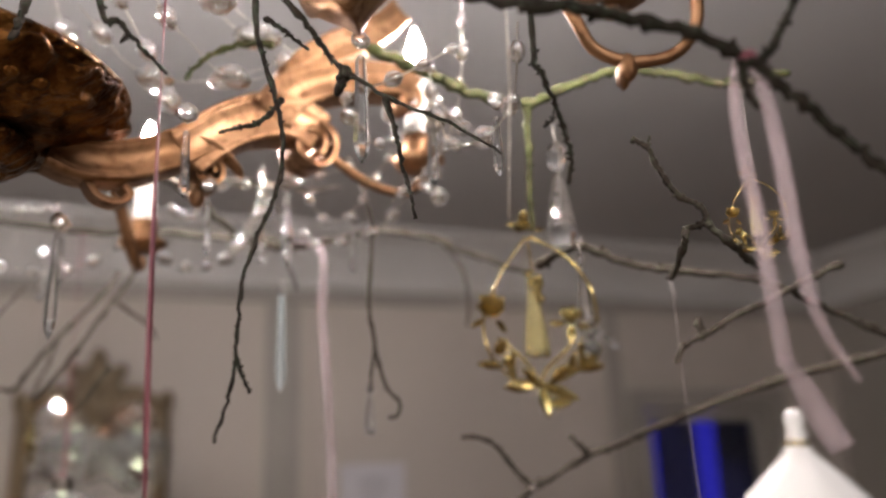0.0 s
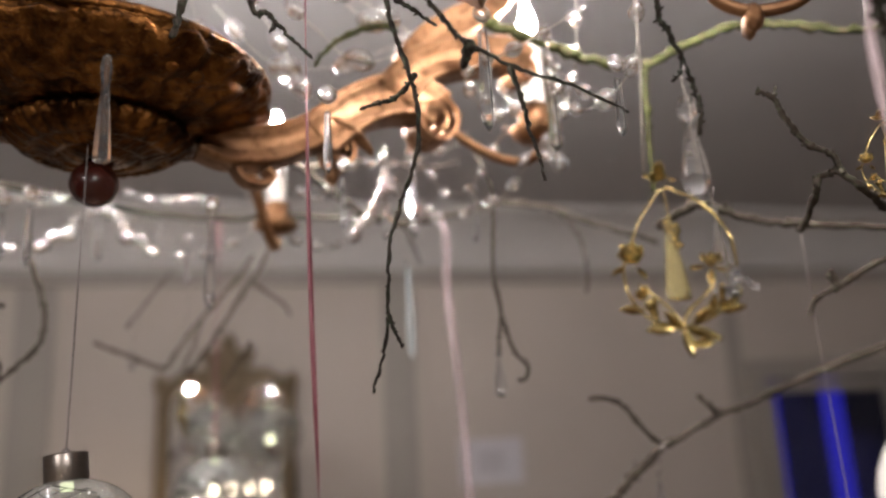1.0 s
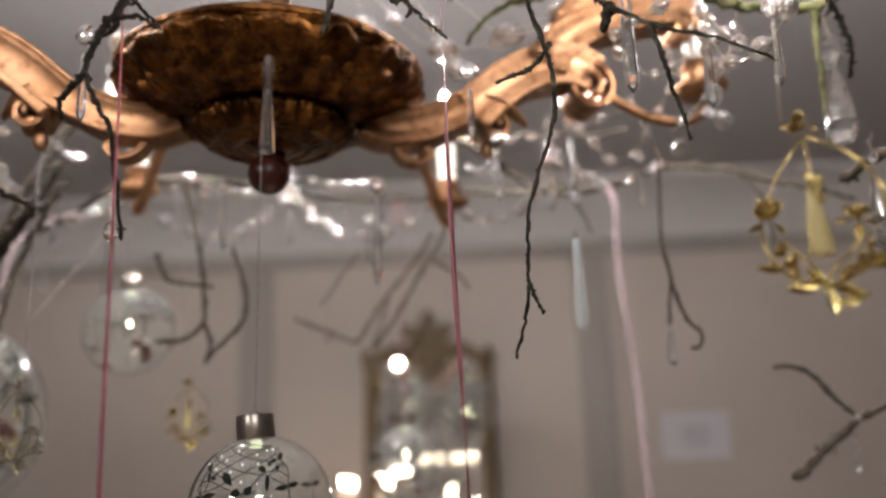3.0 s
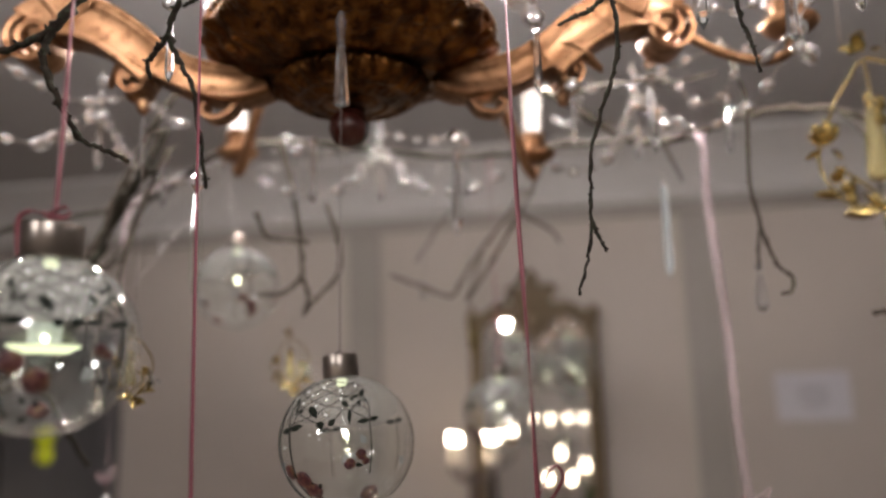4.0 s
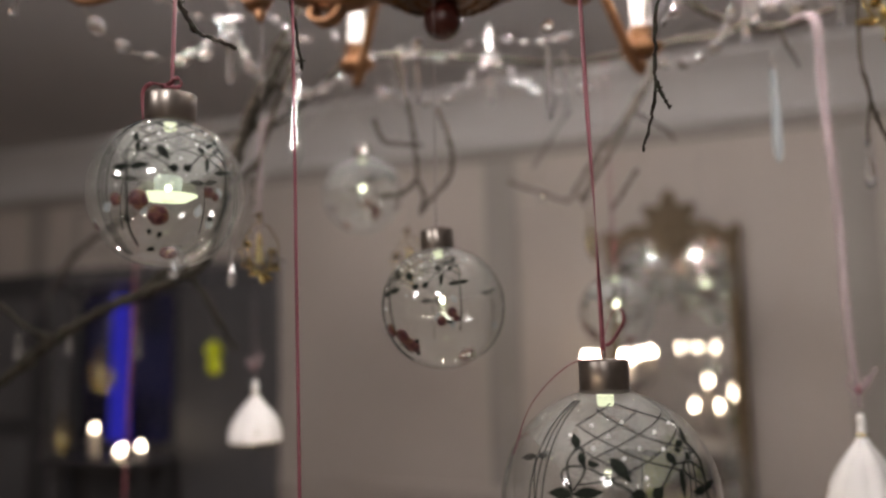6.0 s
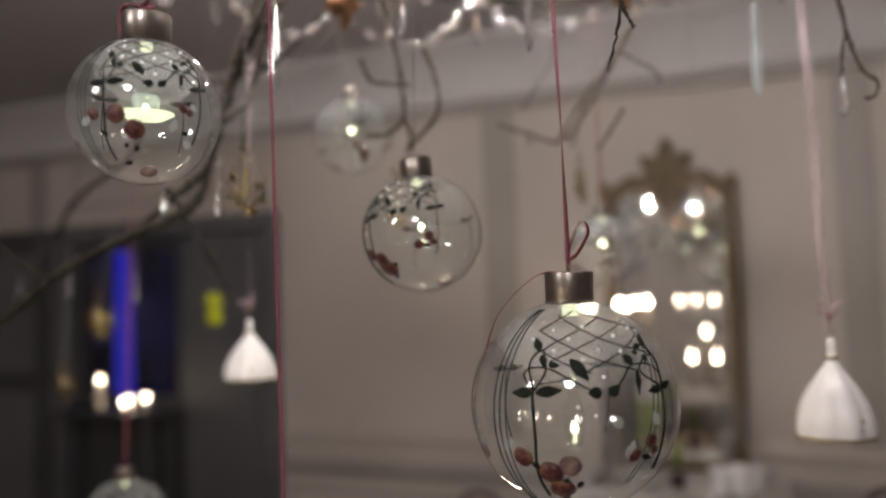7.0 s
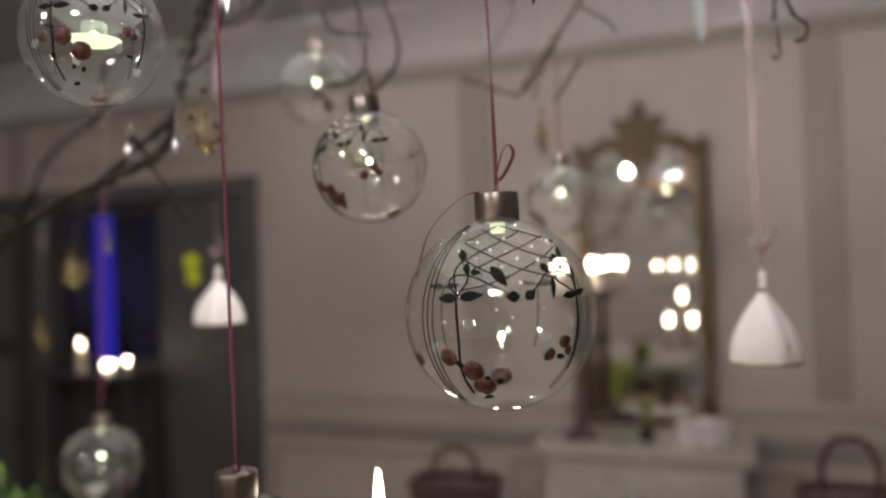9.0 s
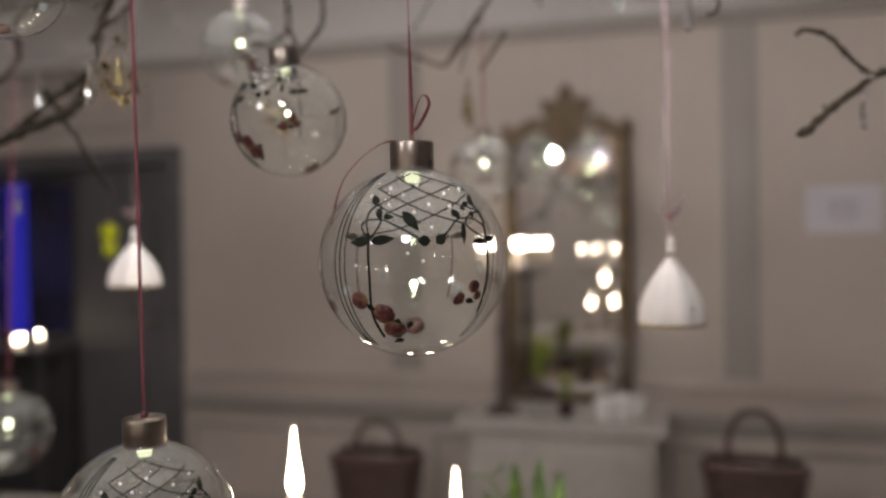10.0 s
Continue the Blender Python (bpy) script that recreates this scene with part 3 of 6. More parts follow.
middle = [(0.190, 0.094), (0.205, 0.108), (0.228, 0.128), (0.256, 0.145), (0.285, 0.153), (0.308, 0.152), (0.326, 0.142)]
band = [(0.272, 0.150), (0.283, 0.168), (0.300, 0.186), (0.325, 0.201), (0.355, 0.212), (0.39, 0.222), (0.425, 0.229), (0.446, 0.222)]
upper = [(0.300, 0.200), (0.318, 0.224), (0.345, 0.248), (0.378, 0.270), (0.405, 0.292), (0.43, 0.32)]
front = [(0.10, 0.20), (0.15, 0.216), (0.20, 0.216), (0.25, 0.205), (0.30, 0.190), (0.33, 0.182)]
front_holder = [(0.32, 0.185), (0.36, 0.205), (0.41, 0.212), (0.445, 0.185), (0.455, 0.122)]
holder = [(0.31, 0.150), (0.345, 0.128), (0.385, 0.108), (0.425, 0.102), (0.452, 0.112), (0.455, 0.122)]
rear = [(0.11, 0.135), (0.16, 0.165), (0.23, 0.185), (0.31, 0.180), (0.37, 0.150), (0.42, 0.115), (0.448, 0.110), (0.455, 0.122)]
parts_arm = [("arm", strap(root, 0.036, 0.040)), ("middle_scroll", strap(middle, 0.047, 0.044)), ("upper_scroll", strap(upper, 0.036, 0.038, 0.1)), ("side_scroll", strap(band, 0.044, 0.050, 0.2)), ("candle_branch", tube(smooth_path([(r, 0, z) for r, z in holder], 6), 0.0055, 10))]
arm_bits = [("curl", strap(spiral(0.318, 0.130, 0.027, -1.35, 1.3), 0.006, 0.046)),
            ("small_curl", strap(spiral(0.214, 0.082, 0.016, -1.3, 2.0), 0.005, 0.036)),
            ("side_curl", strap(spiral(0.436, 0.212, 0.016, -1.2, 1.2), 0.005, 0.036)),
            ("arm_leaf", moved(solid(leaf_geo(0.055, 0.036, -0.5), 0.003), Matrix.Translation((0.195, 0, 0.112)) @ Matrix.Rotation(radians(-100), 4, "Z"))),
            ("arm_knop", join(moved(ball(0.0115, 12, 8), Matrix.Translation((0.216, 0, 0.074))), moved(ball(0.007, 12, 8, 1, 1, 1.4), Matrix.Translation((0.209, 0, 0.060))))),
            ("arm_bracket", strap([(0.112, 0.060), (0.122, 0.046), (0.138, 0.042), (0.149, 0.050), (0.143, 0.058)], 0.006, 0.022))]
cup_geo = lathe([(0.0, 0.116), (0.008, 0.114), (0.018, 0.117), (0.026, 0.123), (0.029, 0.130), (0.027, 0.132), (0.016, 0.129), (0.0145, 0.135), (0.017, 0.142), (0.0165, 0.158), (0.0, 0.158)], 28, 8, 0.06)
sleeve_geo = lathe([(0.013, 0.155), (0.0135, 0.16), (0.0132, 0.235), (0.012, 0.242), (0.0, 0.243)], 20)
flame_geo = lathe([(0.0, 0.243), (0.005, 0.246), (0.009, 0.256), (0.0095, 0.264), (0.006, 0.278), (0.002, 0.292), (0.0, 0.295)], 16)
made = {}
ANG = [16, 73, 130, 188, 252, 334]
REACH = [1, 1, 1, 1, 1, 1.15]
CANDLE = [(16, 0.455, 0.015), (68.6, 0.408, -0.026), (130, 0.432, 0.0), (188, 0.455, 0.015), (252, 0.455, 0.015), (334, 0.523, 0.015)]
for k, deg in enumerate(ANG):
    rot = Matrix.Rotation(radians(deg), 4, "Z") @ Matrix.Diagonal((REACH[k], 1, 1, 1))
    bits = parts_arm + arm_bits
    if k in (1, 2):
        cd, cr, cz = CANDLE[k]
        rot = Matrix.Rotation(radians(cd), 4, "Z") @ Matrix.Diagonal((cr / 0.455, 1, 1, 1))
        bits = [("rear_arm" if k == 1 else "back_arm", tube(smooth_path([(r, 0, z + (cz - 0.015) * max(0, (r - 0.3) / 0.155)) for r, z in rear], 6), 0.0075, 10))]
    if k > 3:
        bits = [("front_arm", strap(front, 0.026, 0.040)), ("upper_scroll", None), ("side_scroll", None), ("front_branch", tube(smooth_path([(r, 0, z) for r, z in front_holder], 6), 0.0055, 10))]
    for nm, geo in bits:
        if nm not in made:
            made[nm] = part(nm, geo, M_COPPER, chand, at=rot)
        else:
            same_part(made[nm], chand, rot)
    cd, cr, cz = CANDLE[k]
    out = Matrix.Rotation(radians(cd), 4, "Z") @ Matrix.Translation((cr, 0, cz))
    for nm, geo, mt, lb in (("drip_cup", cup_geo, M_COPPER, ""), ("candle_sleeve", sleeve_geo, M_CANDLE, "ivory candle sleeve"), ("bulb", flame_geo, M_BULB, "lit flame-shaped bulb")):
        if nm not in made:
            made[nm] = part(nm, geo, mt, chand, lb, at=out)
        else:
            same_part(made[nm], chand, out)

# looped tail of the near arm, with a leaf at its lowest point
loop = smooth_path([Vector(p) - Vector((CX, CY, 1.80)) for p in ((0.215, 0.407, 1.900), (0.220, 0.401, 1.882), (0.231, 0.402, 1.866), (0.251, 0.397, 1.857), (0.275, 0.388, 1.859), (0.287, 0.380, 1.869), (0.291, 0.374, 1.886), (0.288, 0.376, 1.91), (0.27, 0.40, 1.93), (0.22, 0.46, 1.955))], 6)
part("arm_loop", tube(loop, 0.0042, 10), M_COPPER, chand)
part("loop_leaf", join(moved(ball(0.0065, 10, 8, 1, 1, 1.5), Matrix.Translation((0.444, -0.278, 0.053))), moved(solid(leaf_geo(0.022, 0.014, 0.4), 0.003), Matrix.Translation((0.444, -0.279, 0.05)) @ Matrix.Rotation(radians(70), 4, "Y"))), M_COPPER, chand)
part("loop_knob", ball(0.0055, 10, 8, 1, 1, 1.3), M_COPPER, chand, at=Matrix.Translation((0.409, -0.272, 0.096)))

# cut crystal
bead_geo = faceted([(0.0, -0.5), (0.22, -0.42), (0.42, -0.2), (0.46, 0.0), (0.42, 0.2), (0.22, 0.42), (0.0, 0.5)], 8)
prism_geo = faceted([(0.0, -1.0), (0.055, -0.90), (0.075, -0.80), (0.045, 0.0), (0.03, 0.03), (0.0, 0.04)], 6)
drop_geo = faceted([(0.0, -1.0), (0.16, -0.97), (0.27, -0.86), (0.30, -0.72), (0.25, -0.48), (0.165, -0.2), (0.10, -0.05), (0.07, 0.0), (0.0, 0.02)], 9)
bead_src = prism_src = None


def bead_chain(name, pts, size, parent, base, stretch=1.25):
    """A wire with cut beads along it, under the chandelier."""
    P = smooth_path([Vector(p) - base for p in pts], 10)
    wire = part(name, tube(P, 0.0006, 4), M_SILVER, parent, "chain of cut crystal beads")
    L, run = 0.0, [0.0]
    for a, b in zip(P, P[1:]):
        L += (b - a).length
        run.append(L)
    n = max(2, int(L / (size * stretch * 1.6)))
    global bead_src
    for i in range(n):
        s = (i + 0.5) * L / n
        j = max(k for k in range(len(run)) if run[k] <= s)
        j = min(j, len(P) - 2)
        p = P[j].lerp(P[j + 1], (s - run[j]) / max(1e-9, run[j + 1] - run[j]))
        q = (P[j + 1] - P[j]).to_track_quat("Z", "Y").to_matrix().to_4x4()
        sc = size * (0.8 + 0.35 * ((i * 7) % 3) / 2)
        m = Matrix.Translation(p) @ q @ Matrix.Rotation(1.3 * i, 4, "Z") @ Matrix.Diagonal((sc, sc, sc * stretch, 1))
        if bead_src is None:
            bead_src = part("bead", bead_geo, M_BEAD, wire, at=m)
        else:
            same_part(bead_src, wire, m)


def prism(parent, base, top, length, wide=1.0, button=True):
    global prism_src
    m = Matrix.Translation(Vector(top) - base - Vector((0, 0, 0.016))) @ Matrix.Diagonal((length * wide, length * wide, length, 1))
    if prism_src is None:
        prism_src = part("prism", prism_geo, M_CRYSTAL, parent, "long cut crystal prism", smooth=False, at=m)
        o = prism_src
    else:
        o = same_part(prism_src, parent, m)
        o["label"] = "long cut crystal prism"
    if button:
        same_part(bead_src, parent, Matrix.Translation(Vector(top) - base) @ Matrix.Diagonal((0.017, 0.008, 0.017, 1)))


base = Vector((CX, CY, 1.80))
def on_ring(deg, r, z):
    return Vector((CX + r * math.cos(radians(deg)), CY + r * math.sin(radians(deg)), z))


for k, deg in enumerate(ANG):
    nx = ANG[(k + 1) % 6] + (360 if k == 5 else 0)
    h = (nx - deg) / 60
    a, b = on_ring(deg, 0.455, 1.925), on_ring(nx, 0.455, 1.925)
    mid = on_ring(deg + 30 * h, 0.40, 1.935)
    if k != 4:
        bead_chain("garland", [a, on_ring(deg + 8 * h, 0.45, 1.885), on_ring(deg + 16 * h, 0.43, 1.872), on_ring(deg + 24 * h, 0.41, 1.885), mid], 0.0185, chand, base)
        bead_chain("garland", [mid, on_ring(deg + 36 * h, 0.41, 1.885), on_ring(deg + 44 * h, 0.43, 1.872), on_ring(deg + 52 * h, 0.45, 1.885), b], 0.0185, chand, base)
        prism(chand, base, mid + Vector((0, 0, -0.01)), 0.055, 1.5)
        for d in (-9, 9):
            bead_chain("string", [mid + Vector((0, 0, 0.012)), on_ring(deg + 30 * h + d * 0.4, 0.41, 1.915), on_ring(deg + 30 * h + d, 0.42, 1.878)], 0.014, chand, base)
        bead_chain("string", [mid + Vector((0, 0, 0.05)), mid], 0.015, chand, base)
    bead_chain("string", [on_ring(deg, 0.37, 2.02), on_ring(deg, 0.30, 2.035), on_ring(deg, 0.2, 2.09), on_ring(deg, 0.09, 2.2), on_ring(deg, 0.05, 2.26)], 0.031, chand, base, 1.3)
    bead_chain("string", [on_ring(deg + 3, 0.455, 1.96), on_ring(deg + 6, 0.44, 2.03), on_ring(deg + 7, 0.40, 2.10)], 0.017, chand, base)
    bead_chain("string", [on_ring(deg + 10, 0.42, 1.955), on_ring(deg + 18 * h, 0.36, 1.93), on_ring(deg + 30 * h, 0.32, 1.93), on_ring(deg + 42 * h, 0.36, 1.915), on_ring(nx - 8, 0.42, 1.955)], 0.013, chand, base)
    bead_chain("string", [on_ring(deg + 4, 0.34, 2.06), on_ring(deg + 16 * h, 0.26, 2.02), on_ring(deg + 30 * h, 0.20, 2.02), on_ring(deg + 44 * h, 0.15, 2.08)], 0.028, chand, base, 1.3)
    prism(chand, base, on_ring(deg + 14 * h, 0.44, 1.90), 0.05, 1.3)
    prism(chand, base, on_ring(deg - 4, 0.215, 1.868), 0.05)
part("prism", faceted([(0.0, -0.062), (0.0062, -0.062), (0.0058, -0.050), (0.0030, -0.004), (0.0040, 0.004), (0.0046, 0.010), (0.003, 0.018), (0.0, 0.020)], 6, 0.4), M_CRYSTAL, chand, "blunt cut crystal prism before the bowl", smooth=False, at=Matrix.Translation(Vector((-0.1645, 0.5505, 1.864)) - base))
prism(chand, base, (-0.106, 0.749, 1.835), 0.09, 0.8)
prism(chand, base, (0.10, 0.80, 1.915), 0.085)
prism(chand, base, (0.121, 0.565, 1.945), 0.09)
prism(chand, base, (-0.28, 0.80, 1.86), 0.06)
# strings that swing between the stem, the arms and the candle cups
bead_chain("string", [(0.244, 0.652, 2.088), (0.249, 0.663, 2.043), (0.251, 0.675, 1.994), (0.247, 0.690, 1.945), (0.230, 0.705, 1.906), (0.204, 0.720, 1.881), (0.191, 0.727, 1.868)], 0.0125, chand, base, 1.5)
bead_chain("string", [(0.106, 0.893, 1.945), (0.136, 0.890, 1.924), (0.156, 0.891, 1.898), (0.185, 0.881, 1.903), (0.210, 0.864, 1.940), (0.231, 0.847, 1.978)], 0.0135, chand, base, 1.2)
bead_chain("string", [(-0.047, 0.720, 2.073), (-0.028, 0.725, 2.036), (-0.001, 0.725, 2.008), (0.019, 0.724, 1.987), (0.048, 0.718, 1.977), (0.076, 0.709, 1.982)], 0.027, chand, base, 1.35)
bead_chain("string", [(-0.083, 0.749, 2.087), (-0.055, 0.755, 2.034), (-0.033, 0.758, 1.997), (-0.019, 0.763, 1.964), (0.001, 0.761, 1.951)], 0.022, chand, base, 1.35)
bead_chain("string", [(0.004, 0.724, 2.083), (0.023, 0.728, 2.048), (0.050, 0.726, 2.026), (0.074, 0.719, 2.026)], 0.027, chand, base, 1.35)

# ---------------------------------------------------------------- glass baubles
def on_ball(R, phi, pol, lift=1.004):
    """Point on the ball: phi degrees round, pol degrees down from the top."""
    a, b = radians(phi), radians(pol)
    return Vector((R * lift * math.sin(b) * math.cos(a), R * lift * math.sin(b) * math.sin(a), R * lift * math.cos(b)))


def ball_line(R, pts, r, sides=5):
    fine = smooth_path([Vector((p, q, 0)) for p, q in pts], 6)
    return tube([on_ball(R, p.x, p.y) for p in fine], r, sides)


def ball_leaf(R, phi, pol, length, width, turn):
    m = on_ball(R, phi, pol)
    n = m.normalized()
    e = Vector((0, 0, 1)).cross(n)
    e = e.normalized() if e.length > 1e-6 else Vector((1, 0, 0))
    u = n.cross(e)
    d = math.cos(radians(turn)) * e + math.sin(radians(turn)) * u
    s = n.cross(d)
    V, Fc = [], []
    N = 6
    for i in range(N + 1):
        t = i / N
        w = width * math.sin(math.pi * min(0.97, 0.04 + 0.96 * t ** 0.8)) / 2
        for k in (-1, 1):
            p = m + d * length * t + s * w * k
            V.append(p.normalized() * R * 1.003)
        V.append((m + d * length * t).normalized() * R * 1.012)
    for i in range(N):
        a = 3 * i
        Fc += [(a, a + 2, a + 5, a + 3), (a + 2, a + 1, a + 4, a + 5)]
    return V, Fc


def ball_patch(R, phi0, phi1, pol0, pol1, lift, low=lambda t: 0.0, n=14, k=8):
    V, Fc = [], []
    for i in range(n + 1):
        t = i / n
        for j in range(k + 1):
            V.append(on_ball(R, phi0 + (phi1 - phi0) * t, pol0 + (pol1 + low(t) - pol0) * j / k, lift))
    for i in range(n):
        for j in range(k):
            a = i * (k + 1) + j
            Fc.append((a, a + 1, a + k + 2, a + k + 1))
    return V, Fc


def rose_geo(r, seed):
    out = [ball(r * 0.72, 12, 8, 1, 1, 0.75)]
    for k in range(5):
        m = Matrix.Rotation(k * 1.257, 4, "Z") @ Matrix.Translation((r * 0.42, 0, -r * 0.05)) @ Matrix.Rotation(radians(20), 4, "Y")
        out.append(moved(ball(r * 0.55, 10, 7, 0.75, 1, 0.85), m))
    return join(*out)


def face(u, v):
    """Angles on the ball of the spot u to the side and v up from the middle of its painted face, in radii."""
    u, v = 0.9 * u, 0.93 * v + 0.02
    return math.degrees(math.asin(max(-1, min(1, u / math.sqrt(1 - v * v))))), math.degrees(math.acos(v))


def leaf_between(R, a, b, width):
    """Painted leaf on the ball from angles a to angles b."""
    p, q = on_ball(R, *a), on_ball(R, *b)
    V, Fc, N = [], [], 6
    for i in range(N + 1):
        c = p.lerp(q, i / N)
        s = c.cross(q - p).normalized() * width * math.sin(math.pi * min(0.98, 0.03 + 0.97 * (i / N) ** 0.85)) / 2
        V += [(c - s).normalized() * R * 1.003, (c + s).normalized() * R * 1.003, c.normalized() * R * 1.012]
    for i in range(N):
        k = 3 * i
        Fc += [(k, k + 2, k + 5, k + 3), (k + 2, k + 1, k + 4, k + 5)]
    return V, Fc


def bauble(label, centre, R, turn, led_low, cap_size=(0.235, 0.30), tilt=(0, 0), fine=False, glow_disc=False, roses=(), rose=1.0):
    b = thing("bauble", label, "bauble", Matrix.Translation(centre) @ Matrix.Rotation(radians(tilt[0]), 4, "X") @ Matrix.Rotation(radians(tilt[1]), 4, "Y") @ Matrix.Rotation(radians(turn), 4, "Z"), "hanging glass baubles")
    top = 14
    prof = [(R * math.sin(radians(a)), R * math.cos(radians(a))) for a in np.linspace(top, 180, 40)]
    prof[-1] = (0.0, -R)
    prof = [(R * math.sin(radians(top)), R * math.cos(radians(top)) + 0.03 * R)] + prof
    part("glass_ball", lathe(prof, 56), M_GLASS, b, "clear thin glass ball")
    zc = R * math.cos(radians(top))
    rc, hc = cap_size[0] * R, cap_size[1] * R
    cap = part("cap", lathe([(rc * 0.97, zc - 0.01 * R), (rc, zc), (rc, zc + hc * 0.94), (rc * 0.975, zc + hc), (rc * 0.2, zc + hc), (0.0, zc + hc - 0.004 * R)], 36), M_NICKEL, b, "brushed nickel cap")
    part("loop", tube([(0.035 * R * math.cos(t), 0, zc + hc + 0.03 * R + 0.045 * R * math.sin(t)) for t in np.linspace(-0.6, math.pi + 0.6, 14)], 0.009 * R, 6), M_NICKEL, cap)
    lr = (0.0052 if fine else 0.0062) * R
    for a in (-51, -47, -43, 112, 116):
        part("etched_line", ball_line(R, [(a, 24), (a * 1.02, 70), (a * 1.02, 105), (a, 146)], lr * 1.1), M_ETCH, b)
    lattice = [[(-.38, .76), (-.16, .63), (.14, .49), (.5, .385)], [(-.19, .90), (.14, .70), (.39, .61), (.70, .52)], [(0, .94), (.27, .85), (.56, .76)], [(-.46, .62), (-.2, .47), (.05, .38)],
               [(-.04, .94), (-.22, .85), (-.40, .76)], [(.20, .88), (-.19, .69), (-.46, .55)], [(.45, .84), (.08, .66), (-.34, .48)], [(.56, .70), (.23, .49), (-.16, .34), (-.46, .28)]]
    part("lattice", join(*[ball_line(R, [face(*q) for q in ln], lr * 1.15) for ln in lattice]), M_ETCH, b, "grey painted lattice lines")
    stems = [([(-.51, .22), (-.50, -.2), (-.47, -.56), (-.35, -.80)], 2.1), ([(.76, .20), (.765, -.2), (.66, -.56)], 1.6)]
    curls = [[(-.5, .22), (-.58, .36), (-.5, .43), (-.34, .42), (-.16, .33), (.07, .21)], [(-.5, .23), (-.52, .46), (-.41, .60)], [(-.49, .23), (-.38, .40), (-.37, .58)],
             [(.76, .20), (.75, .34), (.63, .43), (.45, .43), (.36, .33), (.25, .22)], [(.76, .22), (.73, .46), (.61, .61)], [(.75, .22), (.54, .37), (.60, .49), (.70, .51)]]
    part("vine", join(*[ball_line(R, [face(*q) for q in ln], lr * w, 7) for ln, w in stems], *[ball_line(R, [face(*q) for q in ln], lr * 1.3, 6) for ln in curls]), M_BLACK, b, "dark painted tree stems")
    sprays = [(-.50, .205, -.70, .20, .10), (-.49, .205, -.23, .235, .10), (.755, .20, .605, .19, .075), (.76, .205, .87, .245, .07), (-.14, .51, .02, .31, .11), (.145, .205, 0, .205, .11), (.205, .175, .31, .265, .10), (.505, .40, .505, .16, .06), (.385, .53, .475, .43, .09),
              (-.41, .58, -.44, .70, .08), (-.40, .55, -.38, .43, .07), (-.35, .46, -.24, .45, .06), (.61, .58, .605, .71, .07), (.58, .61, .505, .58, .06), (.54, .54, .475, .55, .05), (.60, .52, .62, .44, .06), (-.20, -.59, -.22, -.66, .06), (-.06, -.62, -.10, -.70, .06), (-.14, -.82, -.24, -.86, .07), (.52, -.41, .62, -.44, .06), (-.45, -.50, -.55, -.44, .07)]
    tagged(part("painted_leaf_work", join(*[leaf_between(R, face(p, q), face(p2, q2), w * R) for p, q, p2, q2, w in sprays]), M_BLACK, b, "dark painted leaves"), kind="stuff")
    far = [ball_line(R, [(p, 74), (p + 1, 95), (p + 2, 116)], lr * 1.3, 6) for p in (150, 218)] + [leaf_between(R, (p, 74), (p + d, 73), 0.08 * R) for p in (150, 218) for d in (-13, 14)]
    part("vine", join(*far), M_BLACK, b, "dark painted tree stems")
    stones = [(-.26, .76), (.02, .79), (-.13, .68), (.31, .70), (.49, .76), (.14, .58), (-.28, .58), (.16, .34), (-.02, .50), (.36, .56), (-.10, .08), (-.46, .68), (.06, .0), (-.64, -.04)]
    tagged(part("rhinestones", join(*[moved(ball(0.017 * R, 8, 6), Matrix.Translation(on_ball(R, *face(*q), 1.01))) for q in stones]), M_STONE, b), kind="stuff")
    for p0 in (2, 180):
        part("frosted_panel", ball_patch(R, p0 - 62, p0 + 62, 16, 76, 0.994, lambda t: -22 * abs(2 * t - 1) ** 1.6), M_FROST, b, "frosted glaze field")
    for p, q, sz, tn in ((-50, 108, 0.13, 30), (22, 112, 0.12, 80), (40, 96, 0.10, 120), (140, 112, 0.13, 40), (200, 104, 0.12, 100), (250, 116, 0.13, 20)):
        part("pale_flower", ball_leaf(R * 0.992, p, q, sz * 1.5 * R, sz * R, tn), M_PALE, b)
    src = None
    for p, q, sz in [(*face(u, v), k) for u, v, k in roses or ((-.62, -.41, .115), (-.36, -.55, .135), (-.24, -.72, .14), (.45, -.40, .085), (.63, -.28, .08), (.67, -.38, .06))] + [(178, 139, .15), (262, 118, .09)]:
        c = on_ball(R, p, q, 0.985)
        m = Matrix.Translation(c) @ c.to_track_quat("Z", "Y").to_matrix().to_4x4() @ Matrix.Rotation(p, 4, "Z") @ Matrix.Diagonal((sz * R * rose * 1.25, sz * R * rose * 1.25, sz * R * 0.8, 1))
        if src is None:
            src = part("rose", rose_geo(0.8, 3), M_ROSE, b, "small painted rose", at=m)
        else:
            same_part(src, b, m)
    part("led_tube", lathe([(0.0, led_low * R - 0.06 * R), (0.07 * R, led_low * R - 0.05 * R), (0.10 * R, led_low * R + 0.1 * R), (0.09 * R, led_low * R + 0.3 * R), (0.05 * R, led_low * R + 0.45 * R), (0.045 * R, zc)], 20), M_TUBE, b, "clear inner tube")
    part("led", ball(0.034 * R, 12, 8, 1, 1, 1.3), M_LED, b, "glowing pale yellow LED", at=Matrix.Translation((0, 0, (led_low + 0.12) * R)))
    # Holder and reflector glow on their own, for LED light scattered in the ball.
    part("led_mount", lathe([(0.0, 0.84 * R), (0.07 * R, 0.84 * R), (0.08 * R, 0.87 * R), (0.08 * R, zc - 0.02 * R), (0.0, zc - 0.01 * R)], 20), M_LEDSOFT, b, "LED holder with scattered LED light put in as glow")
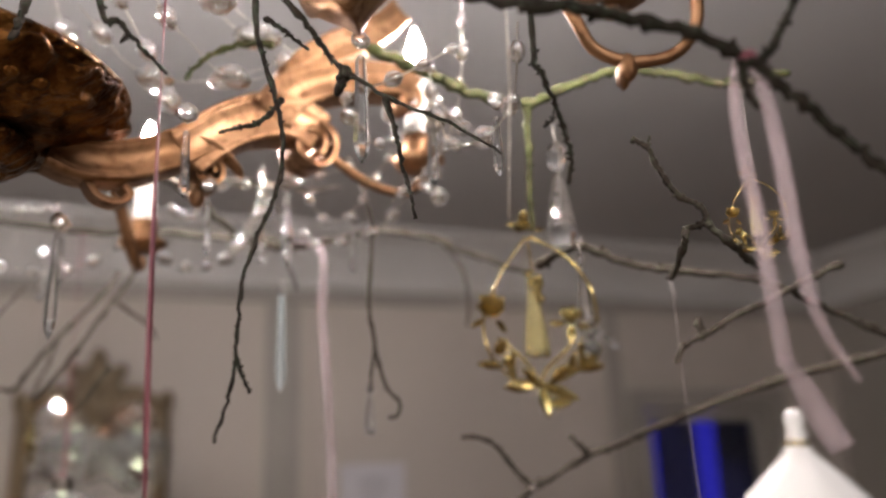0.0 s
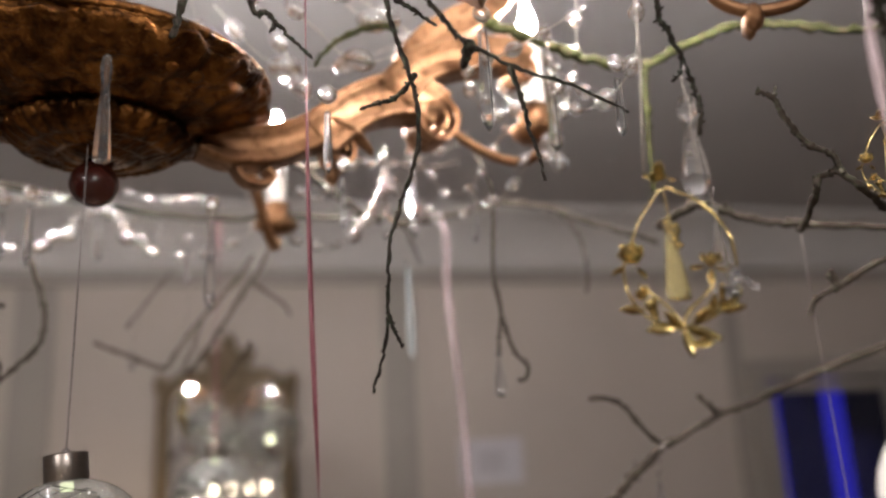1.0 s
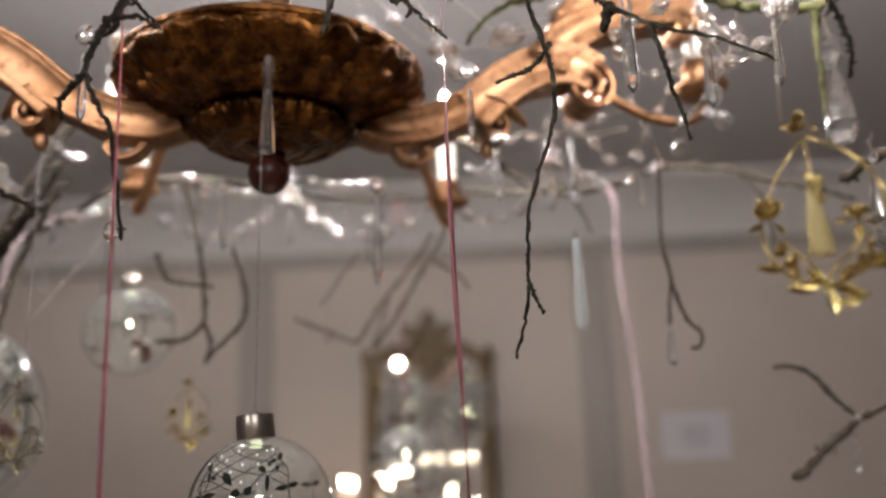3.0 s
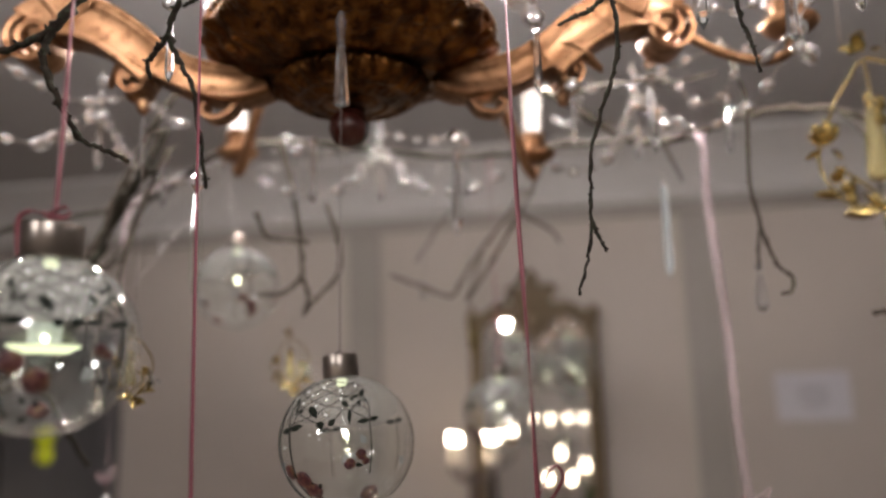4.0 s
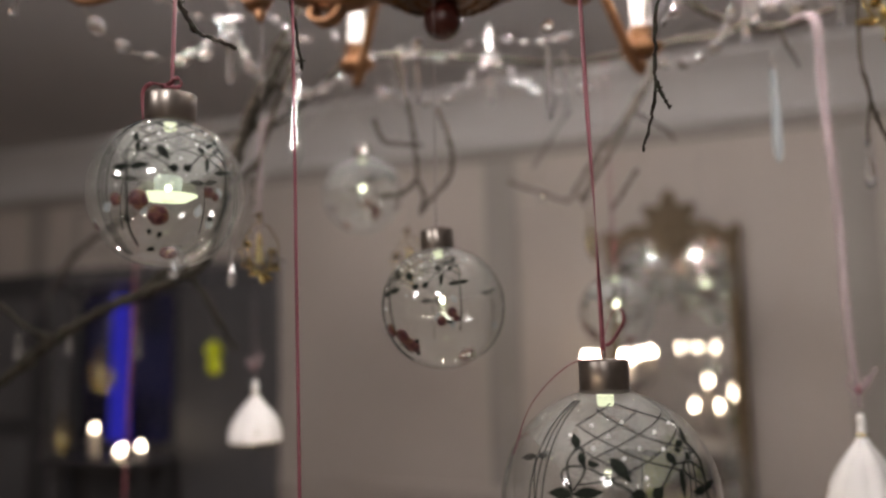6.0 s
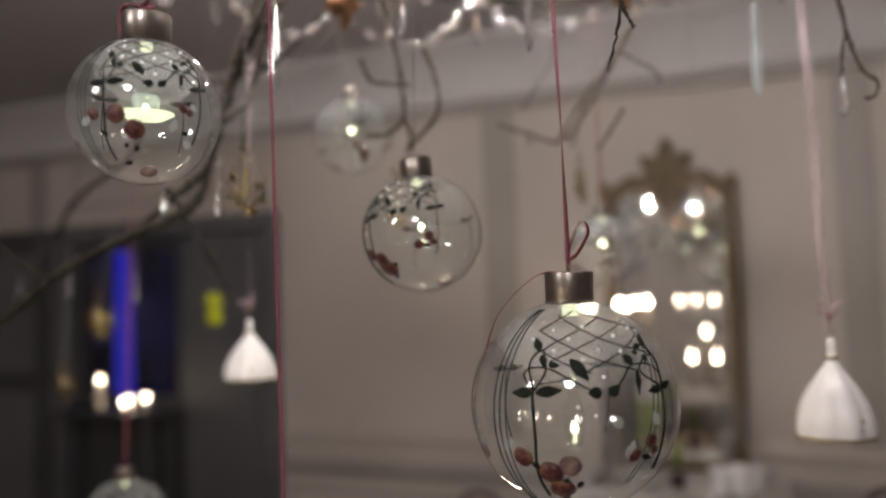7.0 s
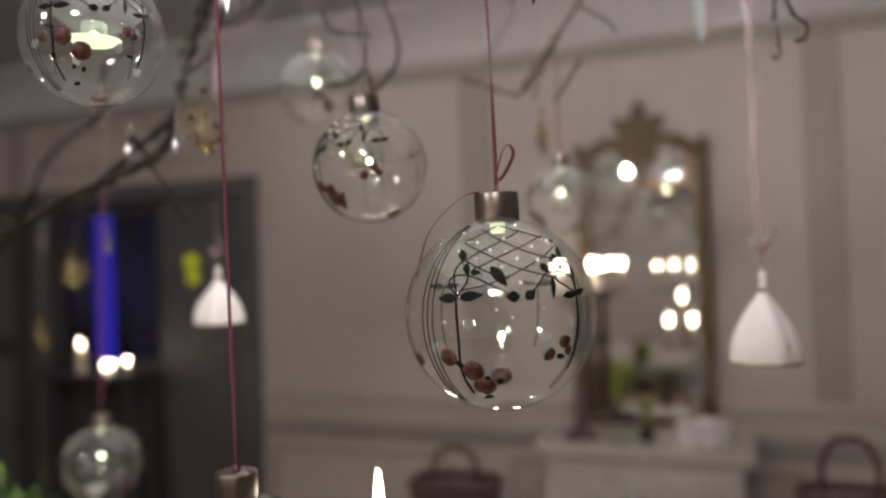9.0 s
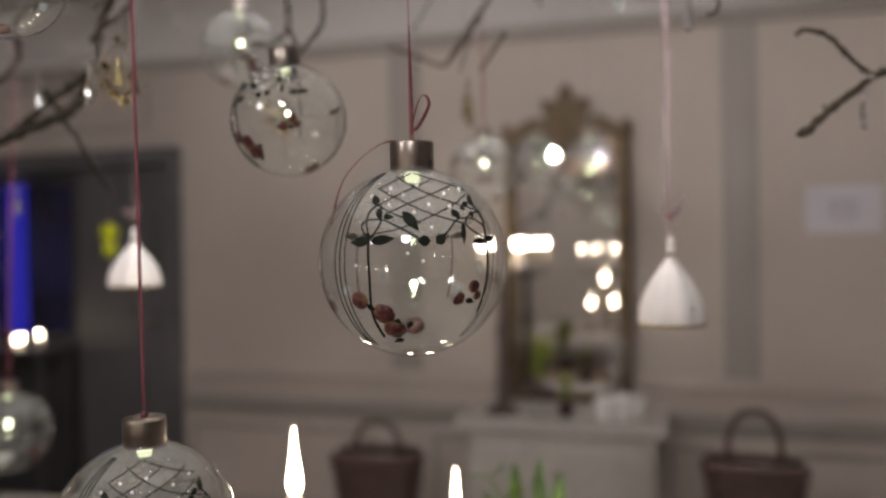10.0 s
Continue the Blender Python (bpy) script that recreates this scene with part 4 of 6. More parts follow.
    if glow_disc:
        part("led_reflector", lathe([(0.0, (led_low + 0.02) * R), (0.24 * R, (led_low - 0.05) * R), (0.38 * R, (led_low + 0.03) * R), (0.37 * R, (led_low + 0.05) * R), (0.0, (led_low + 0.05) * R)], 28), M_LEDSOFT, b, "dished LED reflector with scattered light put in as glow")
        part("led_block", lathe([(0.0, (led_low + 0.06) * R), (0.17 * R, (led_low + 0.06) * R), (0.18 * R, (led_low + 0.26) * R), (0.15 * R, (led_low + 0.29) * R), (0.0, (led_low + 0.29) * R)], 16), M_PALE, b)
    return b


bauble("clear glass bauble with dark vines, roses and bright LED", (-0.267, 0.350, 1.602), 0.0493, -50, -0.05, (0.33, 0.36), (2, 3), glow_disc=True, roses=((-.66, -.22, .10), (-.36, -.22, .15), (-.10, -.42, .16), (.55, -.08, .09), (.64, -.13, .07)))
bauble("clear glass bauble with painted trees and pale LED", (-0.188, 0.633, 1.533), 0.057, -97, 0.0, (0.27, 0.33), (-5, -6), fine=True, rose=1.2)
bauble("large clear glass bauble with painted vines and roses", (-0.018, 0.508, 1.392), 0.0750, -70, -0.36)
bauble("clear glass bauble with glinting LED among bare twigs", (-0.525, 1.127, 1.748), 0.065, -20, 0.05, fine=True)
bauble("clear glass bauble hanging before the mirror", (-0.136, 1.30, 1.540), 0.062, -110, 0.1, fine=True)
FAR = [((-0.059, 2.5, 1.665), 0.092, -60), ((-0.226, 2.5, 1.675), 0.088, -120)]
for c, r, turn in FAR:
    bauble("large clear glass bauble hanging close to the mirror", c, r, turn, -0.3, fine=True)
bauble("dim clear glass bauble on a dark red ribbon", (-1.06, 1.16, 1.055), 0.078, 20, 0.1, fine=True)
bauble("clear glass bauble with painted vines above the candles", (-0.235, 0.46, 1.175), 0.073, -54, -0.1)


LIMB = smooth_path([(-1.75, 1.62, 1.66), (-1.44, 1.40, 1.73), (-1.15, 1.28, 1.80), (-0.98, 1.13, 1.86), (-0.74, 1.20, 1.92), (-0.48, 1.08, 1.965), (-0.2, 1.30, 1.985), (-0.02, 1.22, 1.965), (0.12, 1.126, 1.935)], 10)


def hook(p):
    """The spot on the overhead limb nearest above p."""
    return min(LIMB, key=lambda q: (q.x - p[0]) ** 2 + (q.y - p[1]) ** 2)


def strand(name, label, category, mat, pts, width, flat=True, twist=0.0, side=(1, 0, 0), group="hanging ribbons"):
    o = Vector(pts[0])
    t = thing(name, label, category, o, group)
    P = smooth_path([Vector(p) - o for p in pts], 8)
    part("band", ribbon(P, width, twist, side) if flat else tube(P, width / 2, 5), mat, t)
    return t


def top_of(c, R):
    return Vector(c) + Vector((0, 0, R * 1.29))


p = top_of((-0.018, 0.508, 1.392), 0.0750)
r4 = strand("ribbon", "narrow dark red satin ribbon holding a bauble", "ribbon", M_RED, [p, p + Vector((-0.002, 0.002, 0.1)), p + Vector((-0.006, 0.004, 0.25)), p + Vector((-0.008, 0.005, 0.5))], 0.0034, twist=5.5)
part("tail", ribbon(smooth_path([(0, -0.002, -0.002), (-0.02, -0.018, -0.004), (-0.045, -0.03, -0.03), (-0.062, -0.02, -0.066)], 8), 0.003, 2.0), M_RED, r4)
part("bow", ribbon(smooth_path([(0, 0, 0.012), (0.008, -0.006, 0.03), (0.014, -0.008, 0.034), (0.017, -0.008, 0.026), (0.008, -0.004, 0.012), (0.002, 0, 0.008)], 8), 0.0028, 1.0, (0, 1, 0)), M_RED, r4)
p = Vector((-0.265, 0.350, 1.602 + 0.0493 * 1.335))
r1 = strand("ribbon", "dark red satin ribbon tied to a bauble", "ribbon", M_RED, [p, p + Vector((0.0005, 0.001, 0.06)), p + Vector((0.001, 0.003, 0.16)), p + Vector((0.002, 0.004, 0.30))], 0.0028, twist=3)
part("bow", ribbon(smooth_path([(-0.0185, -0.004, -0.018), (-0.0185, -0.006, 0.002), (-0.010, -0.008, 0.007), (0.0, -0.006, 0.005), (0.011, -0.008, 0.008), (0.014, -0.007, 0.003), (0.004, -0.005, 0.003), (-0.004, -0.005, 0.006), (0.0, 0, 0.004)], 8), 0.0030, 2), M_RED, r1)
part("knot", ball(0.003, 8, 6), M_RED, r1, at=Matrix.Translation((0, -0.003, 0.005)))
for c, R, mt, w in (((-0.196, 0.640, 1.534), 0.057, M_THREAD, 0.0014), ((-0.525, 1.127, 1.748), 0.065, M_THREAD, 0.0014), ((-0.136, 1.30, 1.540), 0.062, M_RED, 0.003),
                    ((-1.06, 1.16, 1.055), 0.078, M_RED, 0.004), ((-0.235, 0.46, 1.175), 0.073, M_ROSEP, 0.0027)):
    p = top_of(c, R)
    if R == 0.073:
        e = Vector((-0.228, 0.432, 2.04))
    elif R == 0.057:
        e = Vector((-0.195, 0.643, 1.852))
    else:
        e = hook(c)
    q = strand("ribbon", "thin cord holding a glass bauble" if mt is M_THREAD else "narrow red ribbon holding a glass bauble", "ribbon", mt, [p, p.lerp(e, 0.33), p.lerp(e, 0.66), e], w, twist=2.4)
    part("knot", ball(0.0035, 8, 6), mt, q)


for c, r, turn in FAR:
    p = top_of(c, r)
    strand("thread", "fine thread holding a bauble by the mirror", "thread", M_THREAD, [p, p.lerp(Vector((p.x, p.y, ZC)), 0.5), (p.x, p.y, ZC - 0.001)], 0.0015, flat=False, group="ornament threads")

# ---------------------------------------------------------------- porcelain bells
def bell(label, tip, height, rad, lean=0.0):
    b = thing("porcelain_bell", label, "bell ornament", Matrix.Translation(tip) @ Matrix.Rotation(radians(lean), 4, "Y"), "porcelain bells")
    s = height
    prof = [(0.0, 0.0), (0.032, -0.01), (0.045, -0.06), (0.036, -0.12), (0.046, -0.18), (0.062, -0.26), (0.14, -0.36), (0.245, -0.50), (0.325, -0.64), (0.37, -0.78), (0.387, -0.90), (0.382, -0.97), (0.37, -0.985), (0.34, -0.9), (0.30, -0.72), (0.0, -0.5)]
    k = rad / (0.385 * s)
    part("body", lathe([(r * s * k, z * s) for r, z in prof], 96, 8, 0.085), M_PORC, b, "white glazed fluted porcelain")
    part("rim", tube([(rad * 1.0 * (1 + 0.085 * abs(math.sin(4 * a))) * math.cos(a), rad * (1 + 0.085 * abs(math.sin(4 * a))) * math.sin(a), -0.975 * s) for a in [2 * math.pi * i / 64 for i in range(64)]], 0.012 * s, 6, close=True), M_GOLD, b, "thin gold rim")
    part("collar", lathe([(0.054 * s * k, -0.19 * s), (0.072 * s * k, -0.205 * s), (0.060 * s * k, -0.225 * s)], 24), M_GOLD, b)
    q = random.Random(5)
    for c in range(3):
        a0 = -1.1 + 2.1 * c
        geo = []
        for i in range(9):
            a, z = a0 + q.uniform(-0.22, 0.22), -0.82 + q.uniform(-0.08, 0.08)
            rr = rad * (0.985 - 0.35 * (z + 0.86) ** 1 * 1.2)
            geo.append(moved(ball(0.028 * s * q.uniform(0.6, 1.2), 8, 5, 0.25, 1, 0.7), Matrix.Rotation(a, 4, "Z") @ Matrix.Translation((rr * 1.045, 0, z * s)) @ Matrix.Rotation(q.uniform(-0.6, 0.6), 4, "X")))
        tagged(part("painted_spray", join(*geo), M_DECAL, b, "small brown painted flowers"), kind="stuff")
    return b


bell("white fluted porcelain bell with gold rim on pink ribbon", (0.182, 0.921, 1.413), 0.111, 0.0385)
bell("white porcelain bell with painted spray on sheer ribbon", (-0.680, 1.042, 1.443), 0.101, 0.0405)
bell("white porcelain bell with gold collar on organza ribbon", (0.267, 0.318, 1.636), 0.076, 0.037)

# ---------------------------------------------------------------- bare branches
def branch(label, pts, r0, r1, mat, buds, subs=()):
    o = Vector(pts[0])
    t = thing("branch", label, "branch", o, "bare branches")
    q = random.Random(len(label) + int(1000 * abs(pts[0][0])))
    knobs = []

    def limb(name, pp, ra, rb):
        P = smooth_path([Vector(p) - o for p in pp], 9)
        n = len(P)
        R = []
        for i in range(n):
            k = i / (n - 1)
            node = 1 + 0.5 * max(0, math.sin(k * n * 0.9 + q.random() * 0.6)) ** 6
            R.append((ra + (rb - ra) * k) * node * q.uniform(0.9, 1.1))
        J = [p + Vector((q.uniform(-1, 1), q.uniform(-1, 1), q.uniform(-1, 1))) * ra * 0.36 for p in P]
        part(name, tube(J, R, 8), mat, t)
        for i in range(int(buds * n / 60) + 1):
            j = q.randrange(2, n)
            d = Vector((q.uniform(-1, 1), q.uniform(-1, 1), q.uniform(-0.4, 1))).normalized()
            rr = R[j]
            m = Matrix.Translation(J[j] + d * rr * 1.1) @ d.to_track_quat("Z", "Y").to_matrix().to_4x4()
            knobs.append(moved(ball(max(0.0011, rr * 0.62), 7, 5, 0.8, 0.8, 1.6), m))
        e = J[-1] - J[-3]
        knobs.append(moved(ball(rb * 1.45, 7, 5, 0.9, 0.9, 1.7), Matrix.Translation(J[-1]) @ e.to_track_quat("Z", "Y").to_matrix().to_4x4()))

    limb("stem", pts, r0, r1)
    for pp, ra, rb in subs:
        limb("side_twig", pp, ra, rb)
    tagged(part("bud_scatter", join(*knobs), mat, t), kind="stuff")
    return t


branch("long bare limb above the hanging ornaments", [tuple(p) for p in LIMB[::10]] + [tuple(LIMB[-1])], 0.006, 0.004, M_BARK, 14)
branch("dark hanging twig with tiny buds", [(0.030, 0.520, 2.050), (0.034, 0.512, 1.919), (0.039, 0.512, 1.892), (0.052, 0.512, 1.843), (0.052, 0.512, 1.802), (0.041, 0.512, 1.768), (0.030, 0.512, 1.734), (0.028, 0.512, 1.699), (0.024, 0.512, 1.661), (0.016, 0.512, 1.635)], 0.0021, 0.0009, M_BARK, 26, [([(0.053, 0.512, 1.861), (0.044, 0.512, 1.847), (0.033, 0.512, 1.839), (0.024, 0.512, 1.836), (0.014, 0.512, 1.832)], 0.0018, 0.001), ([(0.028, 0.512, 1.684), (0.031, 0.512, 1.674), (0.036, 0.512, 1.664)], 0.0013, 0.0008), ([(0.040, 0.512, 1.920), (0.055, 0.512, 1.911), (0.069, 0.512, 1.901)], 0.002, 0.001)])
branch("slender dark twig with grey lichen", [(0.020, 0.570, 2.020), (0.076, 0.568, 1.957), (0.090, 0.561, 1.932), (0.105, 0.553, 1.910), (0.136, 0.522, 1.874), (0.166, 0.499, 1.851), (0.197, 0.476, 1.822)], 0.0027, 0.0009, M_BARK, 22, [([(0.129, 0.526, 1.877), (0.137, 0.526, 1.851), (0.142, 0.526, 1.822), (0.147, 0.526, 1.804), (0.150, 0.526, 1.788)], 0.0022, 0.0009), ([(0.105, 0.553, 1.910), (0.101, 0.553, 1.896)], 0.005, 0.003)])
branch("short dark twig end", [(-0.090, 0.500, 2.020), (-0.063, 0.500, 1.904), (-0.053, 0.500, 1.896), (-0.045, 0.500, 1.887), (-0.034, 0.500, 1.875), (-0.022, 0.500, 1.863)], 0.0023, 0.0010, M_BARK, 14, [([(-0.046, 0.500, 1.888), (-0.049, 0.500, 1.882)], 0.0015, 0.001)])
branch("knobbly twig end holding a crystal drop", [(0.190, 0.400, 1.970), (0.192, 0.410, 1.868), (0.197, 0.410, 1.849), (0.204, 0.410, 1.831), (0.209, 0.410, 1.814), (0.213, 0.410, 1.795), (0.210, 0.410, 1.778)], 0.0020, 0.0013, M_BARK, 30, [([(0.205, 0.410, 1.826), (0.203, 0.410, 1.818), (0.197, 0.410, 1.813)], 0.0013, 0.0009)])
branch("thick dark green branch over the table", [(0.082, 0.403, 1.897), (0.132, 0.362, 1.861), (0.167, 0.323, 1.837), (0.199, 0.313, 1.829), (0.229, 0.305, 1.821), (0.252, 0.300, 1.808), (0.276, 0.297, 1.791), (0.299, 0.294, 1.772), (0.323, 0.291, 1.752), (0.360, 0.284, 1.729)], 0.0040, 0.0024, M_BARK, 16, [([(0.261, 0.298, 1.806), (0.267, 0.293, 1.816), (0.274, 0.286, 1.831), (0.278, 0.280, 1.847)], 0.0024, 0.0018), ([(0.252, 0.300, 1.808), (0.254, 0.303, 1.796), (0.259, 0.304, 1.786)], 0.003, 0.0015)])
branch("green mossy branch under the ceiling", [(0.161, 0.688, 2.011), (0.200, 0.683, 1.995), (0.261, 0.677, 1.970), (0.311, 0.668, 1.961), (0.350, 0.656, 1.976), (0.412, 0.637, 1.997), (0.462, 0.627, 1.993), (0.523, 0.615, 1.986), (0.584, 0.600, 1.995)], 0.0054, 0.0036, M_BARKG, 10, [([(0.316, 0.667, 1.962), (0.320, 0.678, 1.914), (0.323, 0.686, 1.881), (0.327, 0.695, 1.842)], 0.0036, 0.00216), ([(0.072, 0.707, 2.012), (0.044, 0.713, 2.011), (0.016, 0.722, 2.001), (-0.006, 0.732, 1.981)], 0.0036, 0.00216)])
branch("long lichened branch through the chandelier", [(-0.154, 0.874, 1.999), (-0.090, 1.068, 2.031), (-0.002, 1.071, 1.986), (0.078, 1.079, 1.928), (0.134, 1.077, 1.913), (0.208, 1.067, 1.926), (0.282, 1.057, 1.940), (0.347, 1.053, 1.930), (0.420, 1.053, 1.907), (0.508, 1.051, 1.882)], 0.00585, 0.00351, M_BARKB, 8, [([(0.363, 1.053, 1.925), (0.394, 1.060, 1.888), (0.405, 1.071, 1.840), (0.404, 1.079, 1.812)], 0.00234, 0.0014), ([(0.134, 1.077, 1.913), (0.146, 1.083, 1.885), (0.157, 1.089, 1.861)], 0.00273, 0.00156), ([(-0.002, 1.069, 1.992), (0.080, 1.060, 2.000), (0.161, 1.055, 1.991), (0.210, 1.049, 1.997)], 0.00312, 0.00156)])
branch("pale bare branch beyond the ornaments", [(0.366, 0.769, 1.822), (0.383, 0.713, 1.829), (0.428, 0.712, 1.818), (0.465, 0.692, 1.804), (0.538, 0.624, 1.778), (0.624, 0.623, 1.749), (0.701, 0.606, 1.713)], 0.00429, 0.00312, M_BARKB, 14)
branch("crooked brown twig with knobs", [(0.322, 0.504, 1.856), (0.334, 0.501, 1.849), (0.343, 0.503, 1.833), (0.358, 0.503, 1.813), (0.375, 0.500, 1.804), (0.380, 0.501, 1.791), (0.367, 0.507, 1.787), (0.364, 0.512, 1.772), (0.418, 0.603, 1.773)], 0.00203, 0.00273, M_BARKB, 14, [([(0.334, 0.501, 1.849), (0.335, 0.499, 1.857)], 0.00117, 0.00078), ([(0.380, 0.501, 1.791), (0.398, 0.499, 1.775), (0.511, 0.598, 1.787)], 0.00234, 0.00312)])
branch("brown twig with fat buds", [(0.444, 0.647, 1.702), (0.451, 0.640, 1.717), (0.472, 0.630, 1.727), (0.493, 0.618, 1.741), (0.518, 0.606, 1.752), (0.552, 0.588, 1.770), (0.581, 0.573, 1.784)], 0.00234, 0.00351, M_BARKB, 10, [([(0.467, 0.632, 1.726), (0.461, 0.631, 1.735)], 0.0039, 0.00312)])
branch("forked bare twig beside the paper notice", [(0.327, 0.914, 1.646), (0.332, 0.890, 1.646), (0.357, 0.890, 1.636), (0.389, 0.895, 1.602), (0.408, 0.883, 1.590), (0.471, 0.884, 1.618), (0.524, 0.875, 1.635), (0.610, 0.858, 1.668), (0.67, 0.74, 1.70), (0.700, 0.607, 1.713)], 0.00218, 0.00468, M_BARKB, 16, [([(0.413, 0.885, 1.595), (0.381, 0.885, 1.571), (0.353, 0.885, 1.549), (0.332, 0.885, 1.529)], 0.0042, 0.0048), ([(0.449, 0.879, 1.645), (0.471, 0.882, 1.625)], 0.00234, 0.00312), ([(0.410, 0.988, 1.570), (0.413, 0.988, 1.545)], 0.00094, 0.00062)])
branch("dark twig with hooked end", [(-0.214, 0.425, 1.874), (-0.230, 0.427, 1.853), (-0.242, 0.429, 1.837), (-0.249, 0.433, 1.818), (-0.243, 0.437, 1.799), (-0.235, 0.442, 1.781), (-0.233, 0.446, 1.759), (-0.231, 0.456, 1.715)], 0.0025, 0.0012, M_BARK, 20, [([(-0.249, 0.433, 1.818), (-0.259, 0.434, 1.808), (-0.266, 0.435, 1.800), (-0.265, 0.436, 1.791)], 0.0022, 0.0012), ([(-0.238, 0.427, 1.850), (-0.216, 0.429, 1.853), (-0.205, 0.432, 1.846)], 0.002, 0.001)])
branch("dark arching twig above a bauble", [(-0.300, 0.412, 1.845), (-0.323, 0.411, 1.820), (-0.329, 0.413, 1.798), (-0.322, 0.419, 1.775), (-0.310, 0.426, 1.749), (-0.295, 0.432, 1.740), (-0.280, 0.437, 1.733)], 0.003, 0.0014, M_BARK, 20, [([(-0.307, 0.412, 1.833), (-0.335, 0.409, 1.813), (-0.363, 0.403, 1.806), (-0.386, 0.396, 1.818), (-0.408, 0.387, 1.832)], 0.0026, 0.0014)])
branch("dark twig across the gilt bowl", [(-0.299, 0.535, 1.960), (-0.279, 0.538, 1.938), (-0.266, 0.540, 1.927), (-0.250, 0.543, 1.908)], 0.0026, 0.0011, M_BARK, 10, [([(-0.279, 0.538, 1.938), (-0.288, 0.546, 1.913), (-0.303, 0.549, 1.906)], 0.003, 0.0016)])
branch("mossy twig resting on the bowl rim", [(-0.102, 0.537, 1.961), (-0.109, 0.543, 1.940), (-0.116, 0.549, 1.919), (-0.120, 0.553, 1.904)], 0.0034, 0.0022, M_BARK, 12)
branch("crooked hanging twig beside a bauble", [(-0.384, 0.959, 1.917), (-0.370, 0.976, 1.838), (-0.366, 0.987, 1.783), (-0.367, 0.994, 1.739), (-0.390, 0.993, 1.717), (-0.421, 0.985, 1.713)], 0.00351, 0.0025, M_BARKB, 14, [([(-0.421, 0.965, 1.827), (-0.412, 0.973, 1.796), (-0.385, 0.981, 1.787), (-0.358, 0.988, 1.785)], 0.00351, 0.00234), ([(-0.367, 0.994, 1.739), (-0.359, 1.001, 1.712), (-0.365, 1.004, 1.688)], 0.00328, 0.00234), ([(-0.328, 0.987, 1.837), (-0.314, 1.000, 1.781), (-0.318, 1.006, 1.742), (-0.344, 1.005, 1.711), (-0.364, 1.003, 1.692)], 0.00312, 0.00234)])
branch("heavy bare limb reaching past the door", [(-0.514, 0.882, 1.926), (-0.543, 0.873, 1.861), (-0.615, 0.921, 1.808), (-0.638, 0.915, 1.740), (-0.657, 0.910, 1.671), (-0.675, 0.905, 1.623), (-0.728, 0.884, 1.593), (-0.810, 0.852, 1.558), (-0.884, 0.824, 1.512), (-0.942, 0.802, 1.462), (-1.025, 0.771, 1.395)], 0.006, 0.0082, M_BARK, 14, [([(-0.657, 0.910, 1.671), (-0.690, 0.898, 1.646), (-0.760, 0.871, 1.585), (-0.785, 0.862, 1.570)], 0.006, 0.004), ([(-0.718, 0.886, 1.646), (-0.695, 0.897, 1.611), (-0.636, 0.927, 1.497)], 0.005, 0.003), ([(-0.884, 0.824, 1.512), (-0.923, 0.806, 1.540), (-0.954, 0.792, 1.567)], 0.005, 0.003), ([(-0.638, 0.915, 1.740), (-0.600, 0.929, 1.773), (-0.573, 0.936, 1.850)], 0.005, 0.003)])
branch("cluster of bare brown twigs", [(-0.501, 0.898, 1.997), (-0.544, 0.893, 1.925), (-0.580, 0.889, 1.853), (-0.607, 0.888, 1.788), (-0.620, 0.887, 1.764)], 0.00468, 0.00312, M_BARKB, 12, [([(-0.522, 0.903, 1.908), (-0.559, 0.902, 1.820), (-0.578, 0.902, 1.763), (-0.589, 0.906, 1.707)], 0.0039, 0.00234), ([(-0.580, 0.889, 1.853), (-0.540, 0.901, 1.876), (-0.515, 0.906, 1.908)], 0.00312, 0.00234)])
branch("thin far twig hung with tiny drops", [(-0.082, 1.344, 1.932), (-0.115, 1.345, 1.883), (-0.163, 1.343, 1.825), (-0.201, 1.343, 1.771), (-0.222, 1.343, 1.745), (-0.270, 1.328, 1.763), (-0.318, 1.313, 1.781)], 0.00328, 0.00234, M_BARKB, 10, [([(-0.277, 1.318, 1.806), (-0.244, 1.318, 1.852), (-0.212, 1.318, 1.896)], 0.00156, 0.00117), ([(-0.163, 1.343, 1.825), (-0.175, 1.347, 1.785), (-0.193, 1.351, 1.736)], 0.00234, 0.00156)])
branch("pale twigs below the garland", [(-0.044, 1.239, 1.943), (-0.067, 1.231, 1.888), (-0.109, 1.218, 1.815), (-0.146, 1.205, 1.751), (-0.168, 1.198, 1.720)], 0.00351, 0.00234, M_BARKB, 8, [([(-0.081, 1.227, 1.860), (-0.035, 1.247, 1.831), (-0.023, 1.253, 1.813)], 0.00234, 0.00156), ([(-0.081, 1.232, 1.768), (-0.108, 1.222, 1.723), (-0.122, 1.218, 1.704)], 0.00273, 0.00195)])



